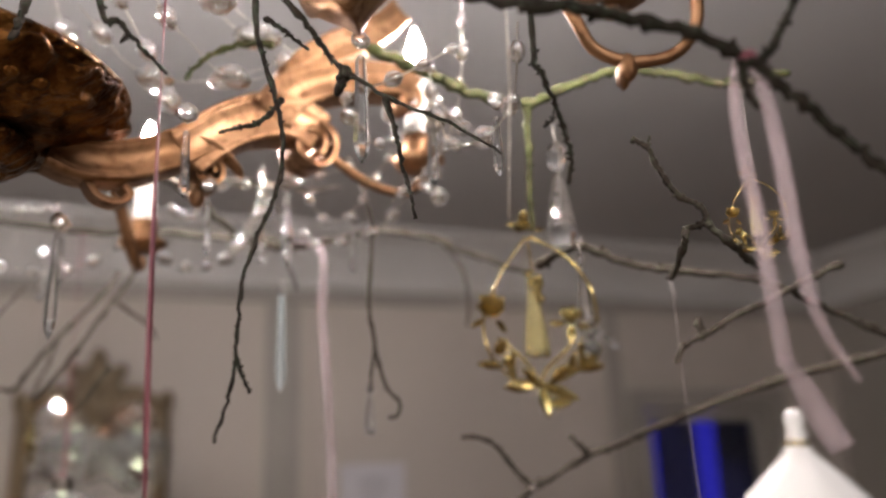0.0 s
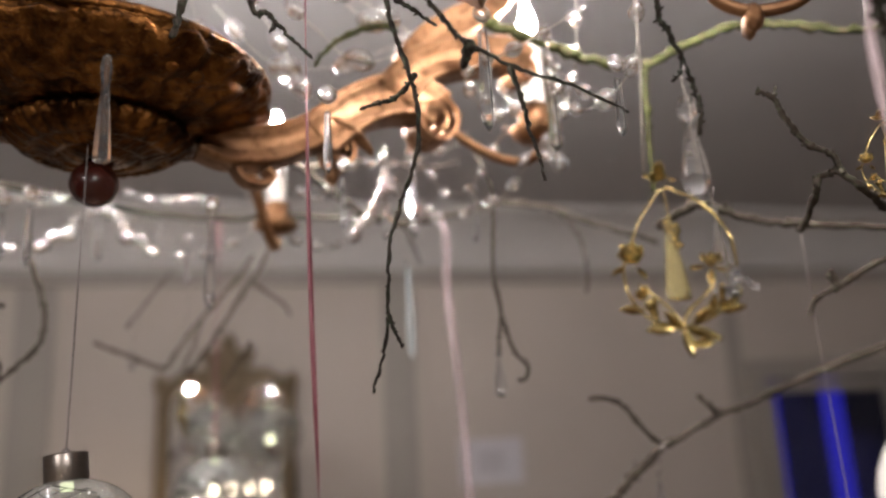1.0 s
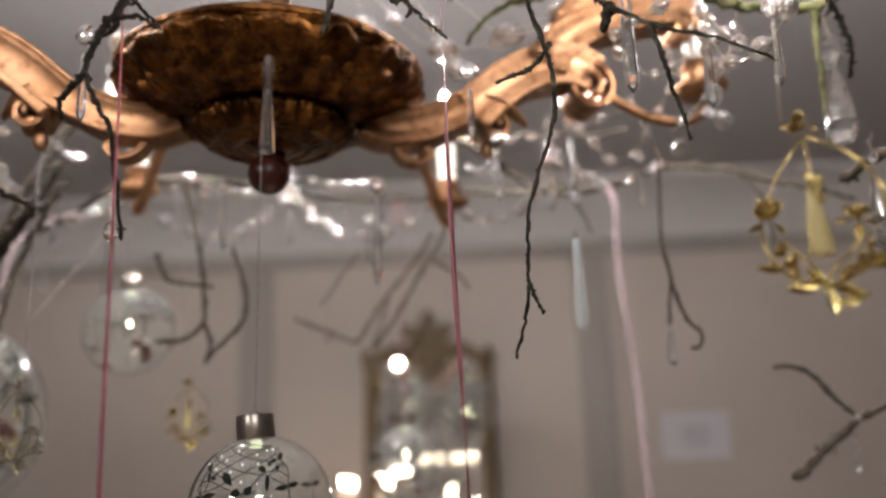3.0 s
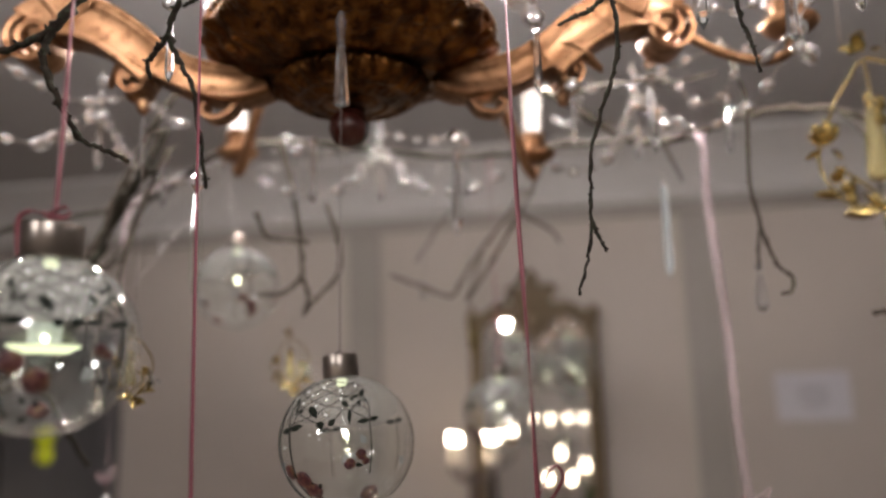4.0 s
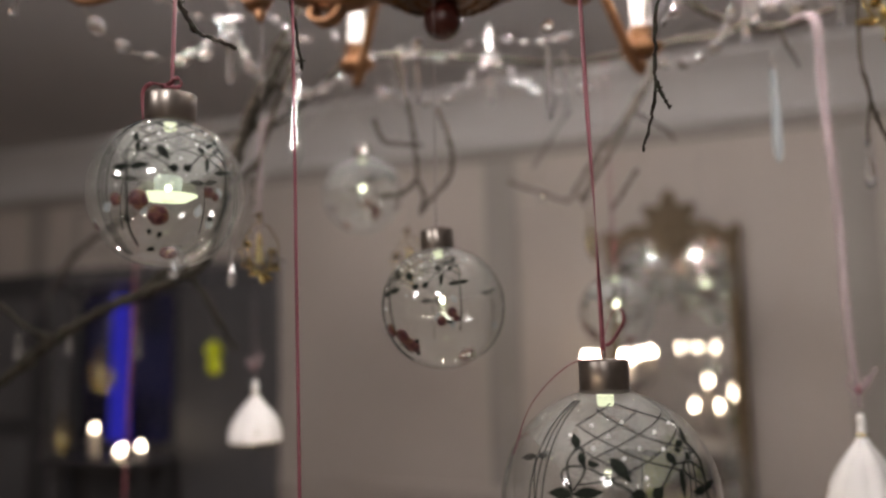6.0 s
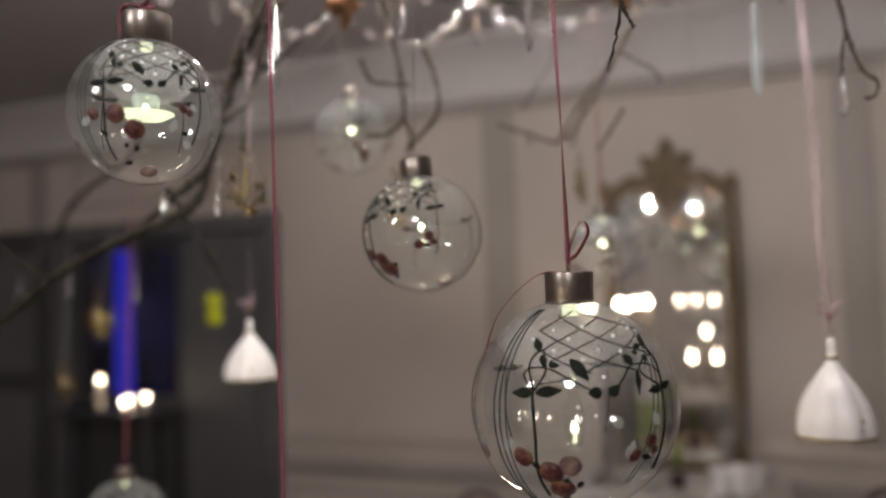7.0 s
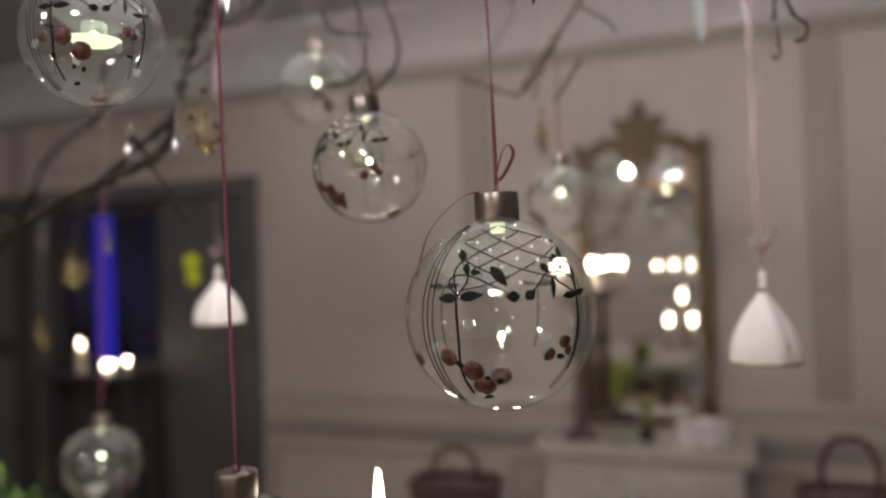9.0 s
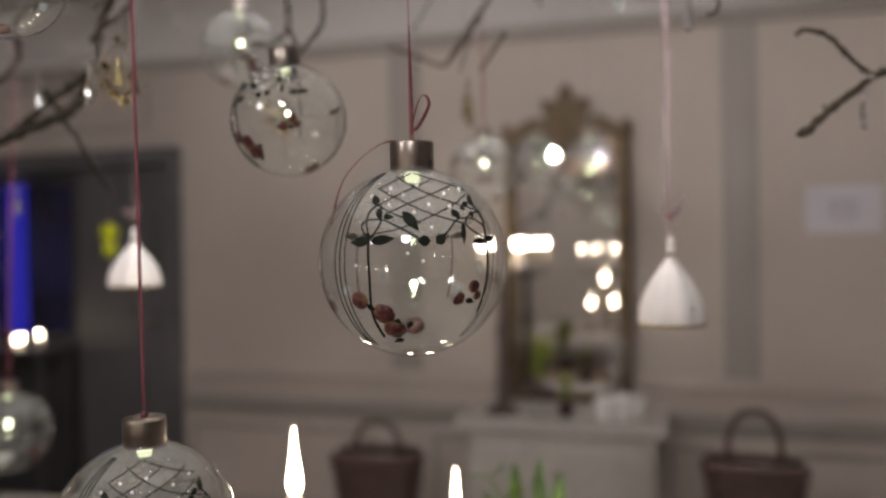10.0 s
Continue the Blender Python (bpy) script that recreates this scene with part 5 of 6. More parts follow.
# ---------------------------------------------------------------- crystal drops and ribbons on the branches
def crystal_drop(label, bottom, length, bead=0.010, wide=1.0, cord=0.0, kind="drop", limb=False, to=None):
    t = thing("crystal_drop", label, "crystal drop", Vector(bottom) + Vector((0, 0, length)), "hanging crystal drops")
    geo, w = (drop_geo, 0.68) if kind == "drop" else (prism_geo, 1.0)
    part("drop", geo, M_CRYSTAL, t, "clear faceted crystal", smooth=False, at=Matrix.Diagonal((length * wide * w, length * wide * w, length, 1)))
    part("top_bead", bead_geo, M_CRYSTAL, t, smooth=False, at=Matrix.Translation((0, 0, bead * 0.9)) @ Matrix.Diagonal((bead * 1.1, bead * 1.1, bead * 1.5, 1)))
    part("hook", tube(smooth_path([(0, 0, -0.002), (0.002, 0, bead), (0, 0, bead * 1.8), (-0.0015, 0, bead * 2.6)], 5), 0.0005, 5), M_SILVER, t)
    if limb or to:
        e = (Vector(to) if to else hook(bottom)) - (Vector(bottom) + Vector((0, 0, length)))
        part("thread", tube([(0, 0, bead * 2), Vector((0, 0, bead * 2)).lerp(e, 0.5), e], 0.0005, 5), M_THREAD, t)
        part("knot", ball(0.0045, 8, 6), M_THREAD, t, at=Matrix.Translation(e))
    elif cord:
        part("thread", tube([(0, 0, bead * 2), (0.002, 0, cord)], 0.0005, 5), M_THREAD, t)
    return t


crystal_drop("large clear crystal drop with a round bead", (0.191, 0.389, 1.7285), 0.044, 0.0125, 0.92, 0.04)
crystal_drop("crystal drop hanging from a small forked twig", (0.205, 0.874, 1.650), 0.042, 0.008, 0.8, 0.02)
crystal_drop("long slender crystal prism under a branch", (0.121, 0.977, 1.705), 0.115, 0.009, 0.75, 0.03, "prism").children[0].data.materials[0] = M_PALE
crystal_drop("long crystal prism behind a red ribbon", (-0.247, 0.475, 1.640), 0.075, 0.010, 1.1, 0.02, "prism").children[0].data.materials[0] = M_TUBE
crystal_drop("slender crystal drop beyond the gold ornament", (0.225, 0.43, 1.668), 0.062, 0.006, 0.5, 0.02, "drop")
crystal_drop("tiny far crystal drop", (-0.742, 1.267, 1.840), 0.026, 0.007, 1.0, 0.04)
crystal_drop("tiny far crystal drop on a twig", (-0.268, 1.33, 1.740), 0.024, 0.007, 1.1, 0.04, limb=True)
crystal_drop("narrow crystal prism below bare limbs", (-0.476, 0.70, 1.585), 0.05, 0.006, 0.9, 0.04, "prism", limb=True)
crystal_drop("small crystal drop on a forked twig", (0.392, 0.885, 1.528), 0.022, 0.006, 0.8, to=(0.4, 0.885, 1.586))
crystal_drop("small crystal drop near the gilt hoop", (-0.41, 0.612, 1.560), 0.03, 0.006, 0.8, 0.03)
crystal_drop("pale crystal drop under the limb", (-0.60, 0.75, 1.585), 0.035, 0.006, 0.8, limb=True)
yd = thing("glass_drop", "yellow green glass double drop near the door", "glass drop", (-1.804, 2.4, 1.382), "hanging crystal drops")
part("lower_drop", moved(ball(0.030, 16, 10, 1, 1, 1.15), Matrix.Translation((0, 0, 0.034))), M_YELLOW, yd)
part("upper_drop", moved(ball(0.034, 16, 10, 1, 1, 1.1), Matrix.Translation((-0.004, 0, 0.092))), M_YELLOW, yd)
part("thread", tube([(-0.004, 0, 0.128), (-0.002, -0.005, ZC - 1.382)], 0.001, 5), M_THREAD, yd)
crystal_drop("grey crystal drop before the door", (-1.02, 1.15, 1.475), 0.045, 0.006, 0.6, 0.06, limb=True)
crystal_drop("clear crystal drop before the door", (-1.14, 1.1, 1.49), 0.04, 0.006, 0.6, 0.06, limb=True)
crystal_drop("pale crystal drop at the dark limb", (-1.45, 1.25, 1.47), 0.055, 0.006, 0.6, 0.1, limb=True)
t = branch("small twig with a curled hook end", [(0.20, 0.95, 2.0), (0.207, 0.867, 1.892), (0.203, 0.868, 1.80), (0.213, 0.872, 1.735), (0.225, 0.874, 1.70), (0.238, 0.874, 1.685), (0.236, 0.874, 1.672), (0.228, 0.874, 1.668)], 0.0024, 0.0018, M_BARKB, 14, [([(0.210, 0.871, 1.742), (0.205, 0.872, 1.715), (0.206, 0.873, 1.70)], 0.002, 0.0012)])

S = thing("organza_ribbon", "sheer pink organza ribbon tied over a branch", "ribbon", (0.252, 0.300, 1.808), "hanging ribbons")
o = Vector((0.252, 0.300, 1.808))
part("band", ribbon(smooth_path([Vector(p) - o for p in ((0.253, 0.303, 1.812), (0.249, 0.306, 1.790), (0.252, 0.309, 1.76), (0.257, 0.311, 1.728), (0.262, 0.315, 1.70), (0.270, 0.321, 1.657))], 10), 0.0075, 1.0, (1, 0.3, 0)), M_PINK, S)
part("loose_end", ribbon(smooth_path([Vector(p) - o for p in ((0.254, 0.300, 1.812), (0.260, 0.298, 1.795), (0.263, 0.297, 1.76), (0.266, 0.299, 1.728), (0.272, 0.303, 1.70), (0.281, 0.306, 1.675), (0.300, 0.307, 1.648))], 10), [0.0085 - 0.0065 * (i / 60) ** 3 for i in range(61)], 1.3, (1, 0.2, 0)), M_PINK, S)
part("knot", join(ball(0.004, 10, 7, 1, 1, 0.8), moved(ball(0.0035, 10, 7, 1.3, 1, 0.7), Matrix.Translation((0.004, 0, 0.003)))), M_ROSEP, S)
part("tail", ribbon(smooth_path([Vector(p) - o for p in ((0.264, 0.319, 1.660), (0.270, 0.318, 1.655), (0.277, 0.317, 1.642), (0.284, 0.317, 1.63), (0.294, 0.318, 1.617))], 8), [0.006 + 0.006 * min(1, i / 16) for i in range(33)], 0.9, (0.6, 0.2, 0.8)), M_PINK, S)
strand("organza_ribbon", "long sheer pink ribbon above a porcelain bell", "ribbon", M_PINK, [(0.150, 1.09, 1.925), (0.172, 0.985, 1.885), (0.176, 1.0, 1.80), (0.180, 0.97, 1.65), (0.178, 0.94, 1.52), (0.182, 0.921, 1.418)], 0.011, twist=0.9)
strand("organza_ribbon", "sheer pale pink ribbon above a small bell", "ribbon", M_PINK, [(-0.62, 1.13, 1.94), (-0.620, 0.98, 1.85), (-0.645, 1.0, 1.75), (-0.665, 1.02, 1.62), (-0.680, 1.042, 1.446)], 0.010, twist=1.2)
for x, y, z, s in ((0.182, 0.918, 1.438, 1.0), (-0.68, 1.038, 1.463, 1.0)):
    b = thing("ribbon_bow", "small sheer pink bow above a bell", "ribbon", (x, y, z), "ribbon bows")
    for k in (-1, 1):
        part("loop", ribbon(smooth_path([(0, 0, 0), (k * 0.005, -0.004, 0.010), (k * 0.010, -0.004, 0.014), (k * 0.009, 0.0, 0.003), (0, 0, -0.002)], 6), 0.008, 0.8, (0, 1, 0.4)), M_PINK, b)
    part("knot", ball(0.004, 8, 6), M_ROSEP, b)
    part("tail", ribbon(smooth_path([(0, 0, -0.004), (0.008, -0.004, 0.006), (0.018, -0.006, 0.024)], 6), 0.006, 0.6), M_PINK, b)
strand("silver_cord", "thin twisted silver cord holding a gold ornament", "cord", M_SILVER, [(0.154, 0.368, 1.90), (0.157, 0.372, 1.855), (0.1595, 0.38, 1.809), (0.1605, 0.390, 1.764), (0.162, 0.3955, 1.747)], 0.0012, flat=False)
strand("thread", "fine grey thread hanging from a branch", "thread", M_THREAD, [(0.436, 0.629, 1.775), (0.452, 0.65, 1.68), (0.472, 0.671, 1.50)], 0.0011, flat=False)


# ---------------------------------------------------------------- gilt hoop ornaments
def flower(r, n=6):
    out = [moved(ball(r * 0.3, 8, 6), Matrix.Translation((0, 0, r * 0.15)))]
    for lay, (cnt, tilt, sc) in enumerate(((n, 25, 1.0), (n - 1, 55, 0.75))):
        for k in range(cnt):
            m = Matrix.Rotation(2 * math.pi * (k + 0.5 * lay) / cnt, 4, "Z") @ Matrix.Rotation(radians(tilt), 4, "X")
            out.append(moved(solid(leaf_geo(r * sc, r * 0.62 * sc, 0.35), r * 0.05), m))
    return join(*out)


def hoop_ornament(label, centre, H, turn, sparkle=True):
    """Gilt wire drop with flowers, leaves and an amber tassel; H its height, its hoop in the local xz plane."""
    t = thing("gilt_ornament", label, "ornament", Matrix.Translation(centre) @ Matrix.Rotation(radians(turn), 4, "Z") @ Matrix.Rotation(radians(8), 4, "Y"), "gilt hoop ornaments")
    h = H / 2

    def wire(name, pts, r):
        part(name, tube([Vector((x, y, z)) * h for x, y, z in smooth_path([(x, 0.03 * (i % 2), z) for i, (x, z) in enumerate(pts)], 8)], r * H, 8), M_GOLD, t)

    # a drop-shaped hoop hung from its left shoulder, open at the right, with inner stems to the foot
    wire("hoop", [(-.24, .76), (-.36, .56), (-.46, .36), (-.54, .10)], 0.0085)
    wire("hoop", [(-.58, -.08), (-.60, -.16), (-.54, -.40), (-.39, -.61), (-.19, -.72), (.02, -.76)], 0.0085)
    wire("hoop", [(-.20, .78), (-.04, .72), (.13, .63), (.34, .455), (.485, .23), (.56, -.08)], 0.0105)
    wire("hoop", [(.02, -.76), (.26, -.66), (.45, -.51), (.58, -.27)], 0.0085)
    wire("stem", [(.30, -.12), (.335, -.22), (.27, -.37), (.09, -.57), (.02, -.76)], 0.010)
    wire("stem", [(-.43, -.31), (-.19, -.48), (-.04, -.63), (.02, -.76)], 0.009)
    for x, z, r, ax in ((-.515, -.05, .095, 70), (-.49, -.03, .075, 40), (.29, -.10, .080, 35), (.295, -.06, .06, 15), (-.26, .94, .045, 80), (-.24, .84, .05, 60), (-.30, .86, .04, 100), (-.39, -.46, .045, 70), (-.30, -.58, .045, 60), (.44, -.50, .04, 80)):
        part("flower", flower(r * H, 7), M_GOLD, t, "gilt rose", at=Matrix.Translation((x * h, -0.02 * H, z * h)) @ Matrix.Rotation(radians(ax), 4, "X"))
    k = 0
    for x, z, ln, wd, a in ((.0, -.76, .17, .10, 96), (-.06, -.79, .16, .09, 84), (.04, -.78, .18, .10, -152), (.10, -.90, .15, .09, -98), (.06, -.76, .22, .10, -100), (.02, -.76, .14, .08, 40), (.14, -.72, .15, .09, -35), (.30, -.62, .14, .08, -20), (.36, -.56, .17, .09, -75), (.46, -.50, .13, .07, -50), (.42, -.46, .11, .06, 10),
                            (-.36, -.60, .15, .08, 80), (-.22, -.70, .14, .08, 30), (-.30, -.62, .12, .07, -20), (-.46, -.46, .11, .06, -40), (-.58, -.12, .10, .05, 120), (-.46, -.14, .10, .05, -130), (.34, -.10, .10, .06, -110), (.24, -.10, .10, .06, 110), (.30, -.12, .10, .06, 170), (-.34, .90, .06, .04, 110), (-.16, .88, .06, .04, -110)):
        k += 1
        m = Matrix.Translation((x * h, (-0.02 if k % 2 else 0.02) * H, z * h)) @ Matrix.Rotation(radians(90), 4, "X") @ Matrix.Rotation(radians(a), 4, "Z") @ Matrix.Rotation(radians(20 if k % 2 else -25), 4, "Y")
        part("leaf", solid(leaf_geo(ln * 0.82 * H, wd * 0.60 * H, 0.35), 0.006 * H), M_GOLD, t, at=m)
    part("chain", join(*[moved(ball(0.012 * H, 6, 5), Matrix.Translation(((-.21 + 0.012 * i) * h, 0, (0.74 - 0.055 * i) * h))) for i in range(7)]), M_GOLD, t)
    q = random.Random(4)
    part("tassel_cap", join(*[moved(ball(0.02 * H * q.uniform(0.7, 1.2), 7, 5), Matrix.Translation(((-.12 + 0.0045 * i + q.uniform(-.07, .07)) * h, q.uniform(-0.03, 0.03) * H, (0.38 - 0.3 * i / 17) * h))) for i in range(18)]), M_GOLD, t)
    tilt = Matrix.Translation((-.09 * h, 0, 0)) @ Matrix.Rotation(radians(-10), 4, "Y")
    part("tassel", faceted([(0.0, -0.47 * h), (0.060 * H, -0.46 * h), (0.064 * H, -0.40 * h), (0.052 * H, -0.15 * h), (0.030 * H, 0.14 * h), (0.015 * H, 0.40 * h), (0.0, 0.44 * h)], 14), M_AMBER, t, "amber glass tassel drop", smooth=False, at=tilt)
    part("tassel_foot", join(*[moved(ball(0.015 * H * q.uniform(0.8, 1.3), 6, 5), tilt @ Matrix.Translation((0.045 * H * math.cos(a), 0.045 * H * math.sin(a), (-0.42 + q.uniform(-.05, .06)) * h))) for a in [0.9 * i for i in range(10)]]), M_GOLD, t)
    if sparkle:
        for i in range(12):
            m = Matrix.Translation(((0.58 + q.uniform(-0.14, 0.14)) * h, q.uniform(-0.03, 0.03) * H, (-0.19 + q.uniform(-0.18, 0.16)) * h)) @ Euler((q.uniform(0, 3), q.uniform(0, 3), 0)).to_matrix().to_4x4()
            part("crystal_petal", faceted([(0.0, -0.05 * H), (0.024 * H, -0.01 * H), (0.018 * H, 0.02 * H), (0.0, 0.05 * H)], 5), M_CRYSTAL, t, smooth=False, at=m)
    part("ring", tube([(-0.26 * h + 0.018 * H * math.cos(a), 0, 1.03 * h + 0.018 * H * math.sin(a)) for a in [2 * math.pi * i / 14 for i in range(14)]], 0.004 * H, 5, close=True), M_GOLD, t)
    return t


hoop_ornament("gilt hoop ornament with roses, leaves and amber tassel", (0.1755, 0.389, 1.694), 0.105, -28)
hoop_ornament("gilt hoop ornament half hidden behind a ribbon", (0.42, 0.487, 1.797), 0.075, -40, False)
hoop_ornament("small gilt drop ornament between two baubles", (-0.386, 1.011, 1.622), 0.088, 30)
hoop_ornament("gilt hoop ornament behind the near bauble", (-0.408, 0.662, 1.605), 0.075, 60)
hoop_ornament("small gilt ornament before the mirror", (-0.202, 1.45, 1.690), 0.095, 80, False)
hoop_ornament("gilt ornament hanging before the dark door", (-1.102, 1.144, 1.455), 0.085, 50)
hoop_ornament("slim gilt ornament beside the glazed door", (-1.44, 1.37, 1.30), 0.09, 85, False)
for a in ((0.42, 0.487, 1.833), (-0.386, 1.011, 1.666), (-0.408, 0.662, 1.642), (-0.202, 1.45, 1.737), (-1.102, 1.144, 1.497), (-1.44, 1.37, 1.345)):
    e = hook(a) if a[1] > 0.7 else Vector((a[0], a[1], 1.95))
    strand("thread", "fine thread holding a gilt ornament", "thread", M_THREAD, [a, Vector(a).lerp(e, 0.5), e], 0.001, flat=False, group="ornament threads")



# ---------------------------------------------------------------- mirror, console and what stands on it
def mirror():
    t = thing("mirror", "arched gilt wall mirror with a carved shell crest", "mirror", Matrix.Translation((-0.232, 3.325, 1.36)) @ Matrix.Rotation(radians(0.3), 4, "X"))
    w, zb, zs = 0.225, -0.58, 0.44
    arch = [(-w, zb), (-w, zs - 0.02), (-w * 0.95, zs + 0.05), (-w * 0.80, zs + 0.095), (-w * 0.55, zs + 0.11), (-w * 0.30, zs + 0.085), (-w * 0.13, zs + 0.03), (0, zs + 0.01)]
    half = [p for p in arch]
    full = half + [(-x, z) for x, z in half[::-1][1:]]
    V = [(x, 0, z) for x, z in full]
    g = ([(x, 0.0, z) for x, z in full] + [(x, 0.012, z) for x, z in full], [tuple(range(len(full)))[::-1], tuple(range(len(full), 2 * len(full)))])
    part("looking_glass", g, M_MIRROR, t, "slightly aged mirror glass", smooth=False)
    P = smooth_path([(x * 1.07, -0.008, z) for x, z in full] + [(full[-1][0] * 1.07, -0.008, zb)], 5)
    part("frame", tube(P, 0.027, 10, 0.8, up=(0, 1, 0)), M_FRAME, t, "gilt moulded frame")
    part("frame_foot", box(-w - 0.05, w + 0.05, -0.03, 0.02, zb - 0.04, zb, 0.008), M_FRAME, t)
    part("inner_bead", tube(smooth_path([(x * 0.97, -0.012, z - 0.004) for x, z in full], 5), 0.006, 6), M_FRAME, t)
    # leaf-shaped crest: five pointed lobes over a boss, with side leaves down the shoulders
    for ang, ln, wd in ((0, 0.16, 0.075), (-48, 0.135, 0.07), (48, 0.135, 0.07), (-92, 0.10, 0.06), (92, 0.10, 0.06)):
        part("crest_leaf", moved(solid(leaf_geo(ln, wd, -0.12), 0.016), Matrix.Rotation(radians(90), 4, "X")), M_FRAME, t, at=Matrix.Translation((0, -0.03, zs + 0.135)) @ Matrix.Rotation(radians(ang), 4, "Y"))
    part("crest_boss", ball(0.036, 14, 10, 1.1, 0.6, 1.5), M_FRAME, t, at=Matrix.Translation((0, -0.025, zs + 0.08)))
    part("crest_drop", solid(moved(leaf_geo(0.09, 0.07, -0.1), Matrix.Rotation(radians(-90), 4, "X")), 0.012), M_FRAME, t, at=Matrix.Translation((0, -0.02, zs + 0.07)))
    for k in (-1, 1):
        part("scroll", tube(smooth_path([(k * 0.02, -0.015, zs + 0.07), (k * 0.06, -0.015, zs + 0.115), (k * 0.11, -0.015, zs + 0.135), (k * 0.17, -0.015, zs + 0.125), (k * 0.215, -0.015, zs + 0.09), (k * 0.242, -0.015, zs + 0.085), (k * 0.246, -0.015, zs + 0.115)], 6), [0.015 + 0.006 * math.sin(i * 0.5) ** 2 for i in range(37)], 8), M_FRAME, t)
        part("corner_leaf", moved(solid(leaf_geo(0.10, 0.055, 0.2), 0.012), Matrix.Rotation(radians(90), 4, "X")), M_FRAME, t, at=Matrix.Translation((k * 0.236, -0.02, zs + 0.03)) @ Matrix.Rotation(radians(k * 12), 4, "Y"))


mirror()

c = thing("console_cabinet", "white washed wooden console cabinet with a drawer", "cabinet", (-0.225, 3.10, 0))
part("top", box(-0.40, 0.40, -0.22, 0.235, 0.70, 0.735, 0.008), M_CONSOLE, c, smooth=False)
part("top_moulding", box(-0.375, 0.375, -0.20, 0.23, 0.675, 0.699, 0.008), M_CONSOLE, c, smooth=False)
part("body", box(-0.355, 0.355, -0.18, 0.225, 0.06, 0.674, 0.006), M_CONSOLE, c, smooth=False)
for z0, z1 in ((0.44, 0.64), (0.24, 0.42), (0.09, 0.22)):
    dr = part("drawer", box(-0.32, 0.32, -0.194, -0.181, z0, z1, 0.006), M_CONSOLE, c, smooth=False)
    part("knob", lathe([(0.0, 0.028), (0.012, 0.026), (0.016, 0.018), (0.008, 0.01), (0.008, 0.0)], 16), M_DARKWOOD, dr, "dark turned knob", at=Matrix.Translation((0.0, -0.195, (z0 + z1) / 2)) @ Matrix.Rotation(radians(90), 4, "X"))
for x in (-0.3, 0.3):
    for y in (-0.13, 0.17):
        part("foot", lathe([(0.0, 0.001), (0.02, 0.001), (0.03, 0.03), (0.022, 0.059), (0.0, 0.0595)], 16), M_CONSOLE, c, at=Matrix.Translation((x, y, 0)))

k = thing("candelabrum", "dark turned candlestick with lit candle bulbs", "candlestick", (-0.46, 3.03, 0.736))
part("stem", lathe([(0.0, 0.0), (0.07, 0.002), (0.068, 0.015), (0.035, 0.03), (0.022, 0.06), (0.03, 0.10), (0.024, 0.16), (0.020, 0.3), (0.028, 0.33), (0.018, 0.36), (0.016, 0.52), (0.026, 0.55), (0.0, 0.565)], 24), M_DARKWOOD, k)
for j, (x, y) in enumerate(((-0.085, 0.02), (-0.04, -0.05), (0.05, 0.05), (0.09, -0.02))):
    part("arm", tube(smooth_path([(0, 0, 0.53), (x * 0.5, y * 0.5, 0.52), (x, y, 0.56), (x, y, 0.58)], 6), 0.006, 8), M_DARKWOOD, k)
    part("candle", lathe([(0.0, 0.58), (0.02, 0.582), (0.011, 0.59), (0.011, 0.655), (0.0, 0.66)], 16), M_WAX, k, at=Matrix.Translation((x, y, 0)))
    part("bulb", lathe([(0.0, 0.66), (0.005, 0.666), (0.0062, 0.675), (0.003, 0.69), (0.0, 0.698)], 12), M_WARM, k, "lit warm bulb", at=Matrix.Translation((x, y, 0)))


def posy(name, label, cat, at, n, spread, height, leafmat, blooms, bloommat, group=""):
    """Loose bunch: stalks, leaves and blooms, over its base."""
    t = thing(name, label, cat, at, group)
    q = random.Random(n + int(abs(at[0]) * 100))
    stalks, leaves, heads = [], [], []
    for i in range(n):
        a, r = q.uniform(0, 6.28), spread * q.uniform(0.15, 1)
        tip = Vector((r * math.cos(a), r * math.sin(a), height * q.uniform(0.55, 1)))
        P = smooth_path([(0.1 * r * math.cos(a), 0.1 * r * math.sin(a), 0), (tip.x * 0.35, tip.y * 0.35, tip.z * 0.6), tip], 4)
        stalks.append(tube(P, 0.0025, 5))
        for j in range(4):
            s = P[q.randrange(2, len(P))]
            m = Matrix.Translation(s) @ Matrix.Rotation(q.uniform(0, 6.28), 4, "Z") @ Matrix.Rotation(q.uniform(-0.2, 0.9), 4, "X")
            leaves.append(moved(solid(leaf_geo(height * q.uniform(0.18, 0.32), height * q.uniform(0.06, 0.11), 0.3), 0.0008), m))
        if i < blooms:
            heads.append(moved(flower(height * 0.11), Matrix.Translation(tip) @ Matrix.Rotation(q.uniform(-0.5, 0.5), 4, "X")))
    tagged(part("stalks", join(*stalks), M_LEAF, t), kind="stuff")
    tagged(part("leaves", join(*leaves), leafmat, t), kind="stuff")
    for h in heads:
        part("bloom", h, bloommat, t)
    return t


pot = thing("glass_vase", "small clear glass vase with dark bulbs", "vase", (-0.30, 2.98, 0.736), "glass vases")
part("glass", lathe([(0.0, 0.002), (0.05, 0.002), (0.06, 0.02), (0.05, 0.08), (0.04, 0.10), (0.046, 0.115)], 28), M_TUBE, pot)
for i in range(3):
    part("flower_bulb", ball(0.024, 12, 8, 1, 1, 1.1), M_SOIL, pot, at=Matrix.Translation((0.028 * math.cos(2.1 * i), 0.028 * math.sin(2.1 * i), 0.10)))
posy("hyacinth", "lime green flowering bulbs in a vase", "flowers", (-0.30, 2.98, 0.846), 14, 0.05, 0.21, M_LIME, 5, M_LIME, "potted flowers")
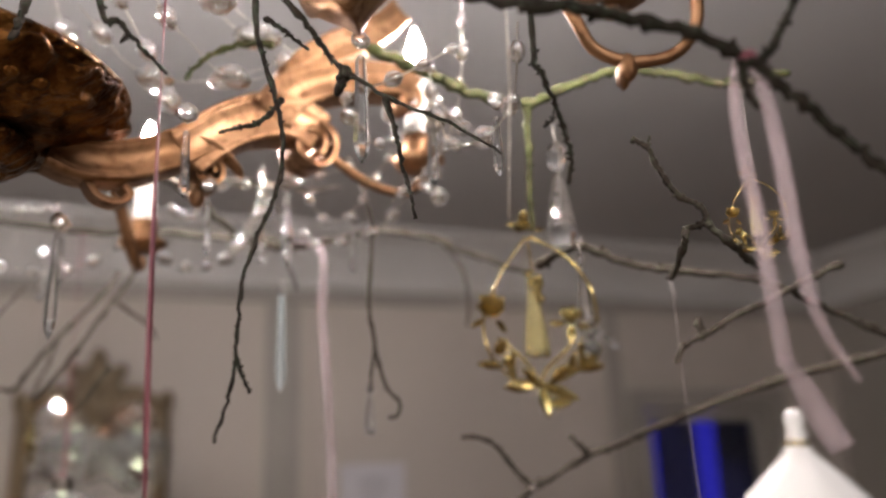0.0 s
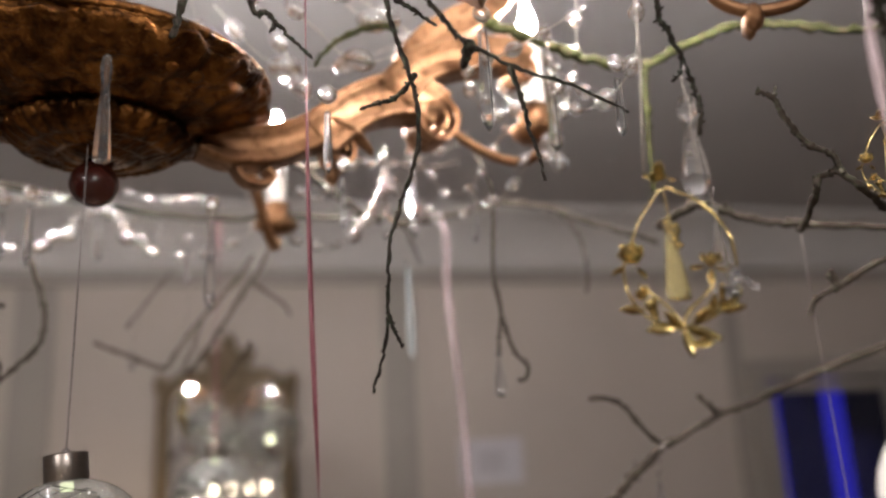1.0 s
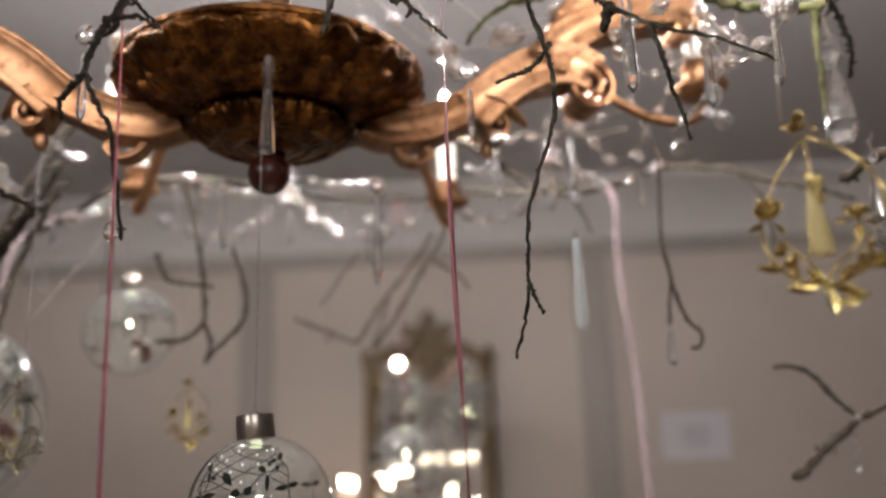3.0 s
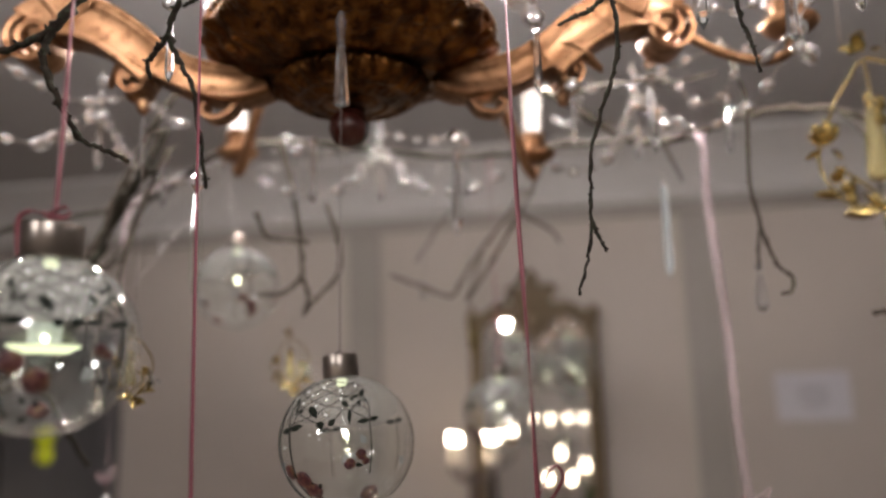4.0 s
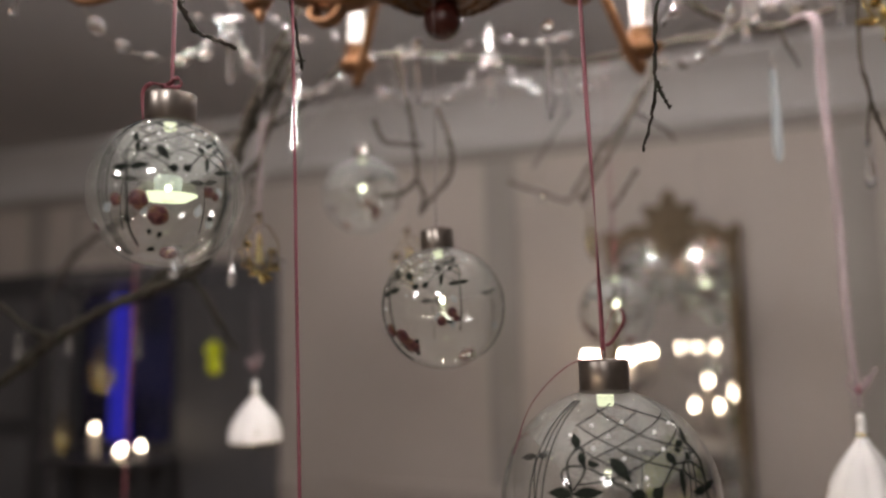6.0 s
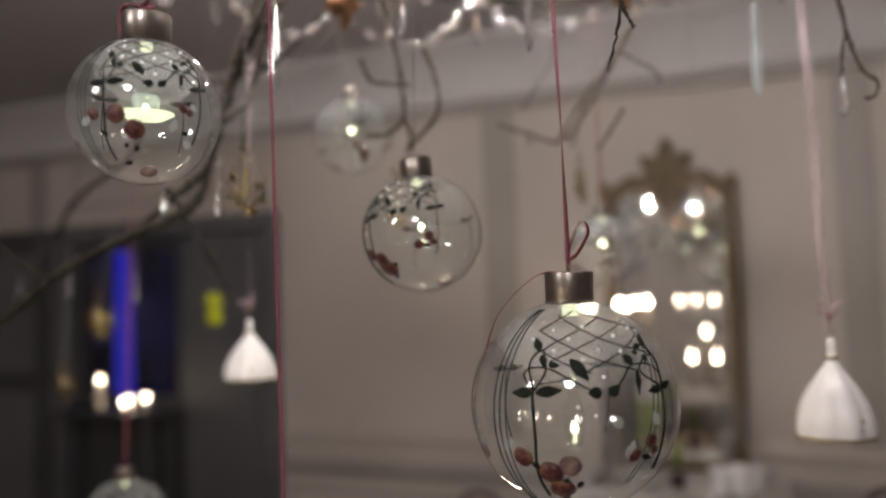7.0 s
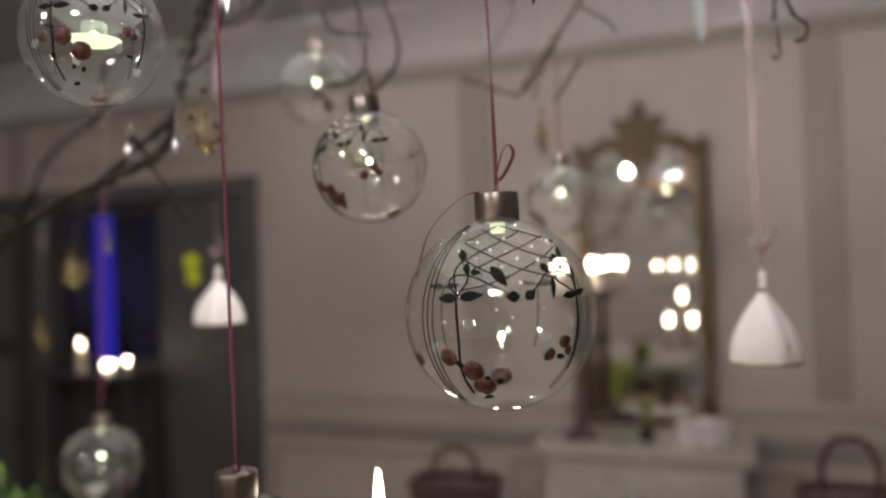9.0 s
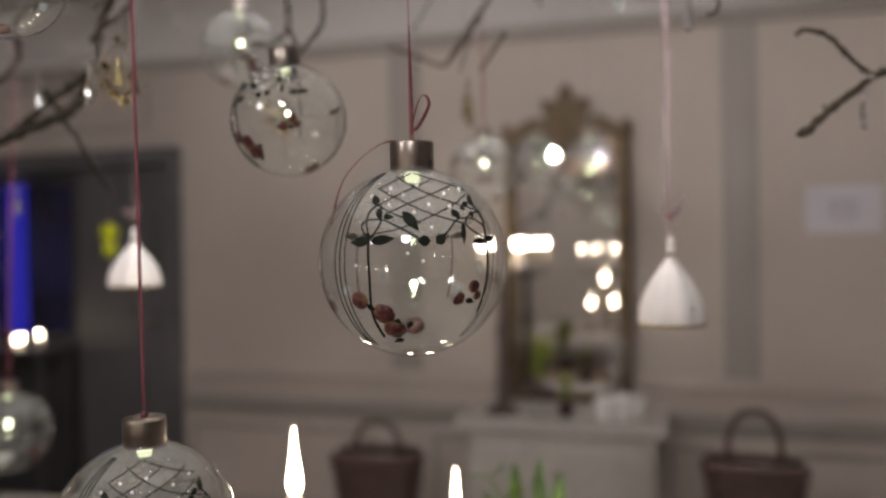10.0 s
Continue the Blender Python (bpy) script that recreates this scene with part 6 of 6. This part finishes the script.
posy("hyacinth", "short lime shoots in a glass", "flowers", (-0.20, 2.94, 0.80), 8, 0.03, 0.12, M_LIME, 2, M_LIME, "potted flowers")
g = thing("glass_vase", "second small glass vase with a dark bulb", "vase", (-0.20, 2.94, 0.736), "glass vases")
part("glass", lathe([(0.0, 0.002), (0.035, 0.002), (0.04, 0.02), (0.034, 0.05), (0.036, 0.065)], 24), M_TUBE, g)
part("flower_bulb", ball(0.028, 12, 8, 1, 1, 1.05), M_SOIL, g, at=Matrix.Translation((0, 0, 0.045)))
for x, y, r, h in ((-0.06, 2.96, 0.036, 0.09), (0.01, 2.98, 0.04, 0.10), (0.055, 3.05, 0.034, 0.08)):
    m = thing("cup", "white ribbed porcelain beaker on the console", "cup", (x, y, 0.736), "white beakers")
    part("wall", lathe([(0.0, 0.002), (r * 0.8, 0.002), (r * 0.86, 0.01), (r, h * 0.96), (r * 0.98, h), (r * 0.93, h * 0.96), (r * 0.8, 0.012), (0.0, 0.01)], 28, 12, 0.05), M_PORC, m)
b = thing("glass_cloche", "clear glass cloche on a foot", "glass cloche", (-0.02, 3.12, 0.736))
part("foot", lathe([(0.0, 0.0), (0.05, 0.002), (0.045, 0.012), (0.012, 0.02), (0.012, 0.13), (0.06, 0.145), (0.06, 0.15), (0.0, 0.152)], 24), M_TUBE, b)
part("dome", lathe([(0.06, 0.153), (0.065, 0.22), (0.055, 0.28), (0.02, 0.31), (0.0, 0.312)], 28), M_GLASS, b)
part("knob", ball(0.012, 10, 8), M_CRYSTAL, b, at=Matrix.Translation((0, 0, 0.323)))

n = thing("notice", "white paper notice pinned to the wall", "notice", (0.86, YB - 0.002, 1.535))
part("sheet", box(-0.14, 0.14, -0.004, 0.0, -0.095, 0.095), M_PAPER, n, smooth=False)
for i, (a, z) in enumerate(((0.05, 0.03), (0.06, 0.01), (0.055, -0.01), (0.06, -0.03), (0.04, -0.05))):
    part("text_bar", box(-a, a, -0.006, -0.0045, z, z + 0.011), M_INK, n, smooth=False)


def wicker_basket(label, at, w, h, hh, mat):
    t = thing("basket", label, "basket", at, "wicker baskets")
    d = w * 0.62
    corners = []
    for i in range(6):
        z = h * i / 5
        s = 0.80 + 0.20 * i / 5
        loop = [(w / 2 * s * math.copysign(abs(math.cos(a)) ** 0.5, math.cos(a)), d / 2 * s * math.copysign(abs(math.sin(a)) ** 0.5, math.sin(a)), z) for a in [2 * math.pi * j / 36 for j in range(36)]]
        part("weave_band", tube(loop, h / 9 if i < 5 else h / 8, 8, 0.6, close=True), mat, t)
    for j in range(14):
        a = 2 * math.pi * j / 14
        c, s = math.copysign(abs(math.cos(a)) ** 0.5, math.cos(a)), math.copysign(abs(math.sin(a)) ** 0.5, math.sin(a))
        part("stake", tube([(w / 2 * 0.8 * c, d / 2 * 0.8 * s, 0.004), (w / 2 * c, d / 2 * s, h)], 0.006, 6), mat, t)
    part("bottom", lathe([(0.0, 0.004), (w * 0.34, 0.004), (w * 0.34, 0.012), (0.0, 0.013)], 24), mat, t)
    part("handle", tube(smooth_path([(-w * 0.26, 0, h * 0.95), (-w * 0.27, 0, h + hh * 0.5), (-w * 0.16, 0, h + hh * 0.92), (0, 0, h + hh), (w * 0.16, 0, h + hh * 0.92), (w * 0.27, 0, h + hh * 0.5), (w * 0.26, 0, h * 0.95)], 6), 0.011, 8), mat, t)
    return t


def stool(at, r, h):
    t = thing("stool", "plain dark wooden stool under a basket", "stool", at, "stools")
    part("seat", lathe([(0.0, h - 0.03), (r, h - 0.03), (r + 0.006, h - 0.015), (r, h), (0.0, h)], 32), M_DARKWOOD, t)
    for i in range(4):
        a = math.pi / 4 + i * math.pi / 2
        part("leg", tube([(r * 0.7 * math.cos(a), r * 0.7 * math.sin(a), h - 0.03), (r * 0.95 * math.cos(a), r * 0.95 * math.sin(a), 0.001)], 0.016, 8), M_DARKWOOD, t)


stool((-0.845, 2.62, 0), 0.17, 0.44)
wicker_basket("dark red-brown wicker basket with a tall handle", (-0.845, 2.62, 0.441), 0.30, 0.21, 0.12, M_WICKER)
stool((0.44, 2.62, 0), 0.17, 0.50)
wicker_basket("black wicker basket with an arched handle", (0.44, 2.62, 0.501), 0.29, 0.19, 0.17, M_WICKER)

# candles at the glazed door
lt = thing("sill_table", "dark narrow table with candles by the door", "table", (-3.005, 3.16, 0))
part("top", box(-0.42, 0.30, -0.12, 0.12, 0.905, 0.935, 0.006), M_DOORDARK, lt, smooth=False)
for x in (-0.38, 0.26):
    for y in (-0.09, 0.09):
        part("leg", box(x - 0.015, x + 0.015, y - 0.015, y + 0.015, 0.001, 0.904, 0.003), M_DOORDARK, lt, smooth=False)
for x, y, h in ((-3.095, 3.12, 0.13), (-2.775, 3.10, 0.05), (-2.935, 3.12, 0.02), (-2.975, 3.2, 0.02)):
    q = thing("candle", "lit cream candle before the dark pane", "candle", (x, y, 0.936), "candles by the door")
    part("wax", lathe([(0.0, 0.0), (0.022, 0.001), (0.022, h), (0.018, h + 0.003), (0.0, h)], 20), M_WAX, q)
    part("flame", lathe([(0.0, h + 0.004), (0.006, h + 0.010), (0.007, h + 0.017), (0.0035, h + 0.03), (0.0, h + 0.037)], 12), M_FLAME, q, "small flame")

# ---------------------------------------------------------------- laid table below the chandelier
tb = thing("dining_table", "long dining table with a linen cloth", "table", (-0.45, 1.05, 0))
part("tabletop", box(-1.15, 1.15, -0.50, 0.60, 0.715, 0.75, 0.008), M_DARKWOOD, tb, smooth=False)
for x in (-1.05, 1.05):
    for y in (-0.42, 0.52):
        part("leg", lathe([(0.0, 0.001), (0.03, 0.002), (0.035, 0.1), (0.025, 0.2), (0.04, 0.5), (0.045, 0.714), (0.0, 0.7145)], 20), M_DARKWOOD, tb, at=Matrix.Translation((x, y, 0)))
V, Fc = [], []
for i in range(61):
    for j in range(31):
        x, y = -1.2 + 2.4 * i / 60, -0.55 + 1.2 * j / 30
        e = max(abs(x) - 1.15, y - 0.60, -0.50 - y, 0)
        V.append((x, y, 0.754 - (0.16 if e > 0.01 else 0.0) + 0.0015 * math.sin(9 * x) * math.sin(7 * y)))
for i in range(60):
    for j in range(30):
        a = i * 31 + j
        Fc.append((a, a + 31, a + 32, a + 1))
cl = thing("tablecloth", "greyish linen cloth over the long table", "tablecloth", (-0.45, 1.05, 0))
part("cloth", solid((V, Fc), 0.002), M_CLOTH, cl)


def taper(at, h, grp="table candles"):
    q = thing("candle", "tall lit candle in a turned holder on the table", "candle", at, grp)
    part("holder", lathe([(0.0, 0.0), (0.045, 0.001), (0.042, 0.01), (0.014, 0.02), (0.012, h * 0.35), (0.02, h * 0.38), (0.016, h * 0.44), (0.0, h * 0.44)], 24), M_NICKEL, q, "pale metal holder")
    part("wax", lathe([(0.0, h * 0.42), (0.0115, h * 0.42), (0.0100, h - 0.004), (0.008, h), (0.0, h - 0.002)], 20), M_WAX, q)
    part("flame", lathe([(0.0, h + 0.002), (0.0075, h + 0.008), (0.0092, h + 0.018), (0.0068, h + 0.034), (0.0040, h + 0.054), (0.0022, h + 0.072), (0.0, h + 0.088)], 16), M_FLAME, q, "tall bright flame")


for x, y, zt in ((-0.266, 0.79, 1.187), (-0.096, 0.92, 1.112), (-0.36, 0.86, 1.02), (-0.19, 0.98, 1.03), (0.0, 1.05, 1.0), (0.06, 0.75, 1.02)):
    taper((x, y, 0.758), zt - 0.758 - 0.088)
posy("foliage", "fresh green leaves standing on the table", "plant", (-0.06, 1.27, 0.758), 26, 0.09, 0.24, M_LEAF, 0, M_PETAL, "table greenery")
posy("bouquet", "green bouquet with small white blooms", "flowers", (-1.25, 1.12, 0.758), 40, 0.20, 0.25, M_LEAF, 10, M_PETAL, "table greenery")

fl = thing("floor_candelabrum", "tall dark floor candelabrum with four lit candles", "candelabrum", (-0.30, 0.0, -0.0))
part("base", lathe([(0.0, 0.0), (0.13, 0.002), (0.125, 0.015), (0.04, 0.035), (0.0, 0.036)], 28), M_DARKWOOD, fl)
part("pole", lathe([(0.0, 0.03), (0.018, 0.03), (0.014, 0.3), (0.022, 0.34), (0.013, 0.38), (0.012, 1.115), (0.02, 1.155), (0.0, 1.165)], 20), M_DARKWOOD, fl)
for x, y in ((-0.21, 0.0), (-0.075, 0.02), (0.06, 0.0), (0.19, 0.03)):
    part("arm", tube(smooth_path([(0, 0, 1.125), (x * 0.5, y * 0.5, 1.105), (x * 0.95, y, 1.145), (x, y, 1.195)], 6), 0.007, 8), M_DARKWOOD, fl)
    part("candle", lathe([(0.0, 1.195), (0.022, 1.197), (0.011, 1.205), (0.011, 1.305), (0.0, 1.308)], 18), M_WAX, fl, at=Matrix.Translation((x, y, 0)))
    part("flame", lathe([(0.0, 1.310), (0.0045, 1.320), (0.0055, 1.335), (0.004, 1.360), (0.0, 1.375)], 12), M_FLAME, fl, "lit candle flame", at=Matrix.Translation((x, y, 0)))
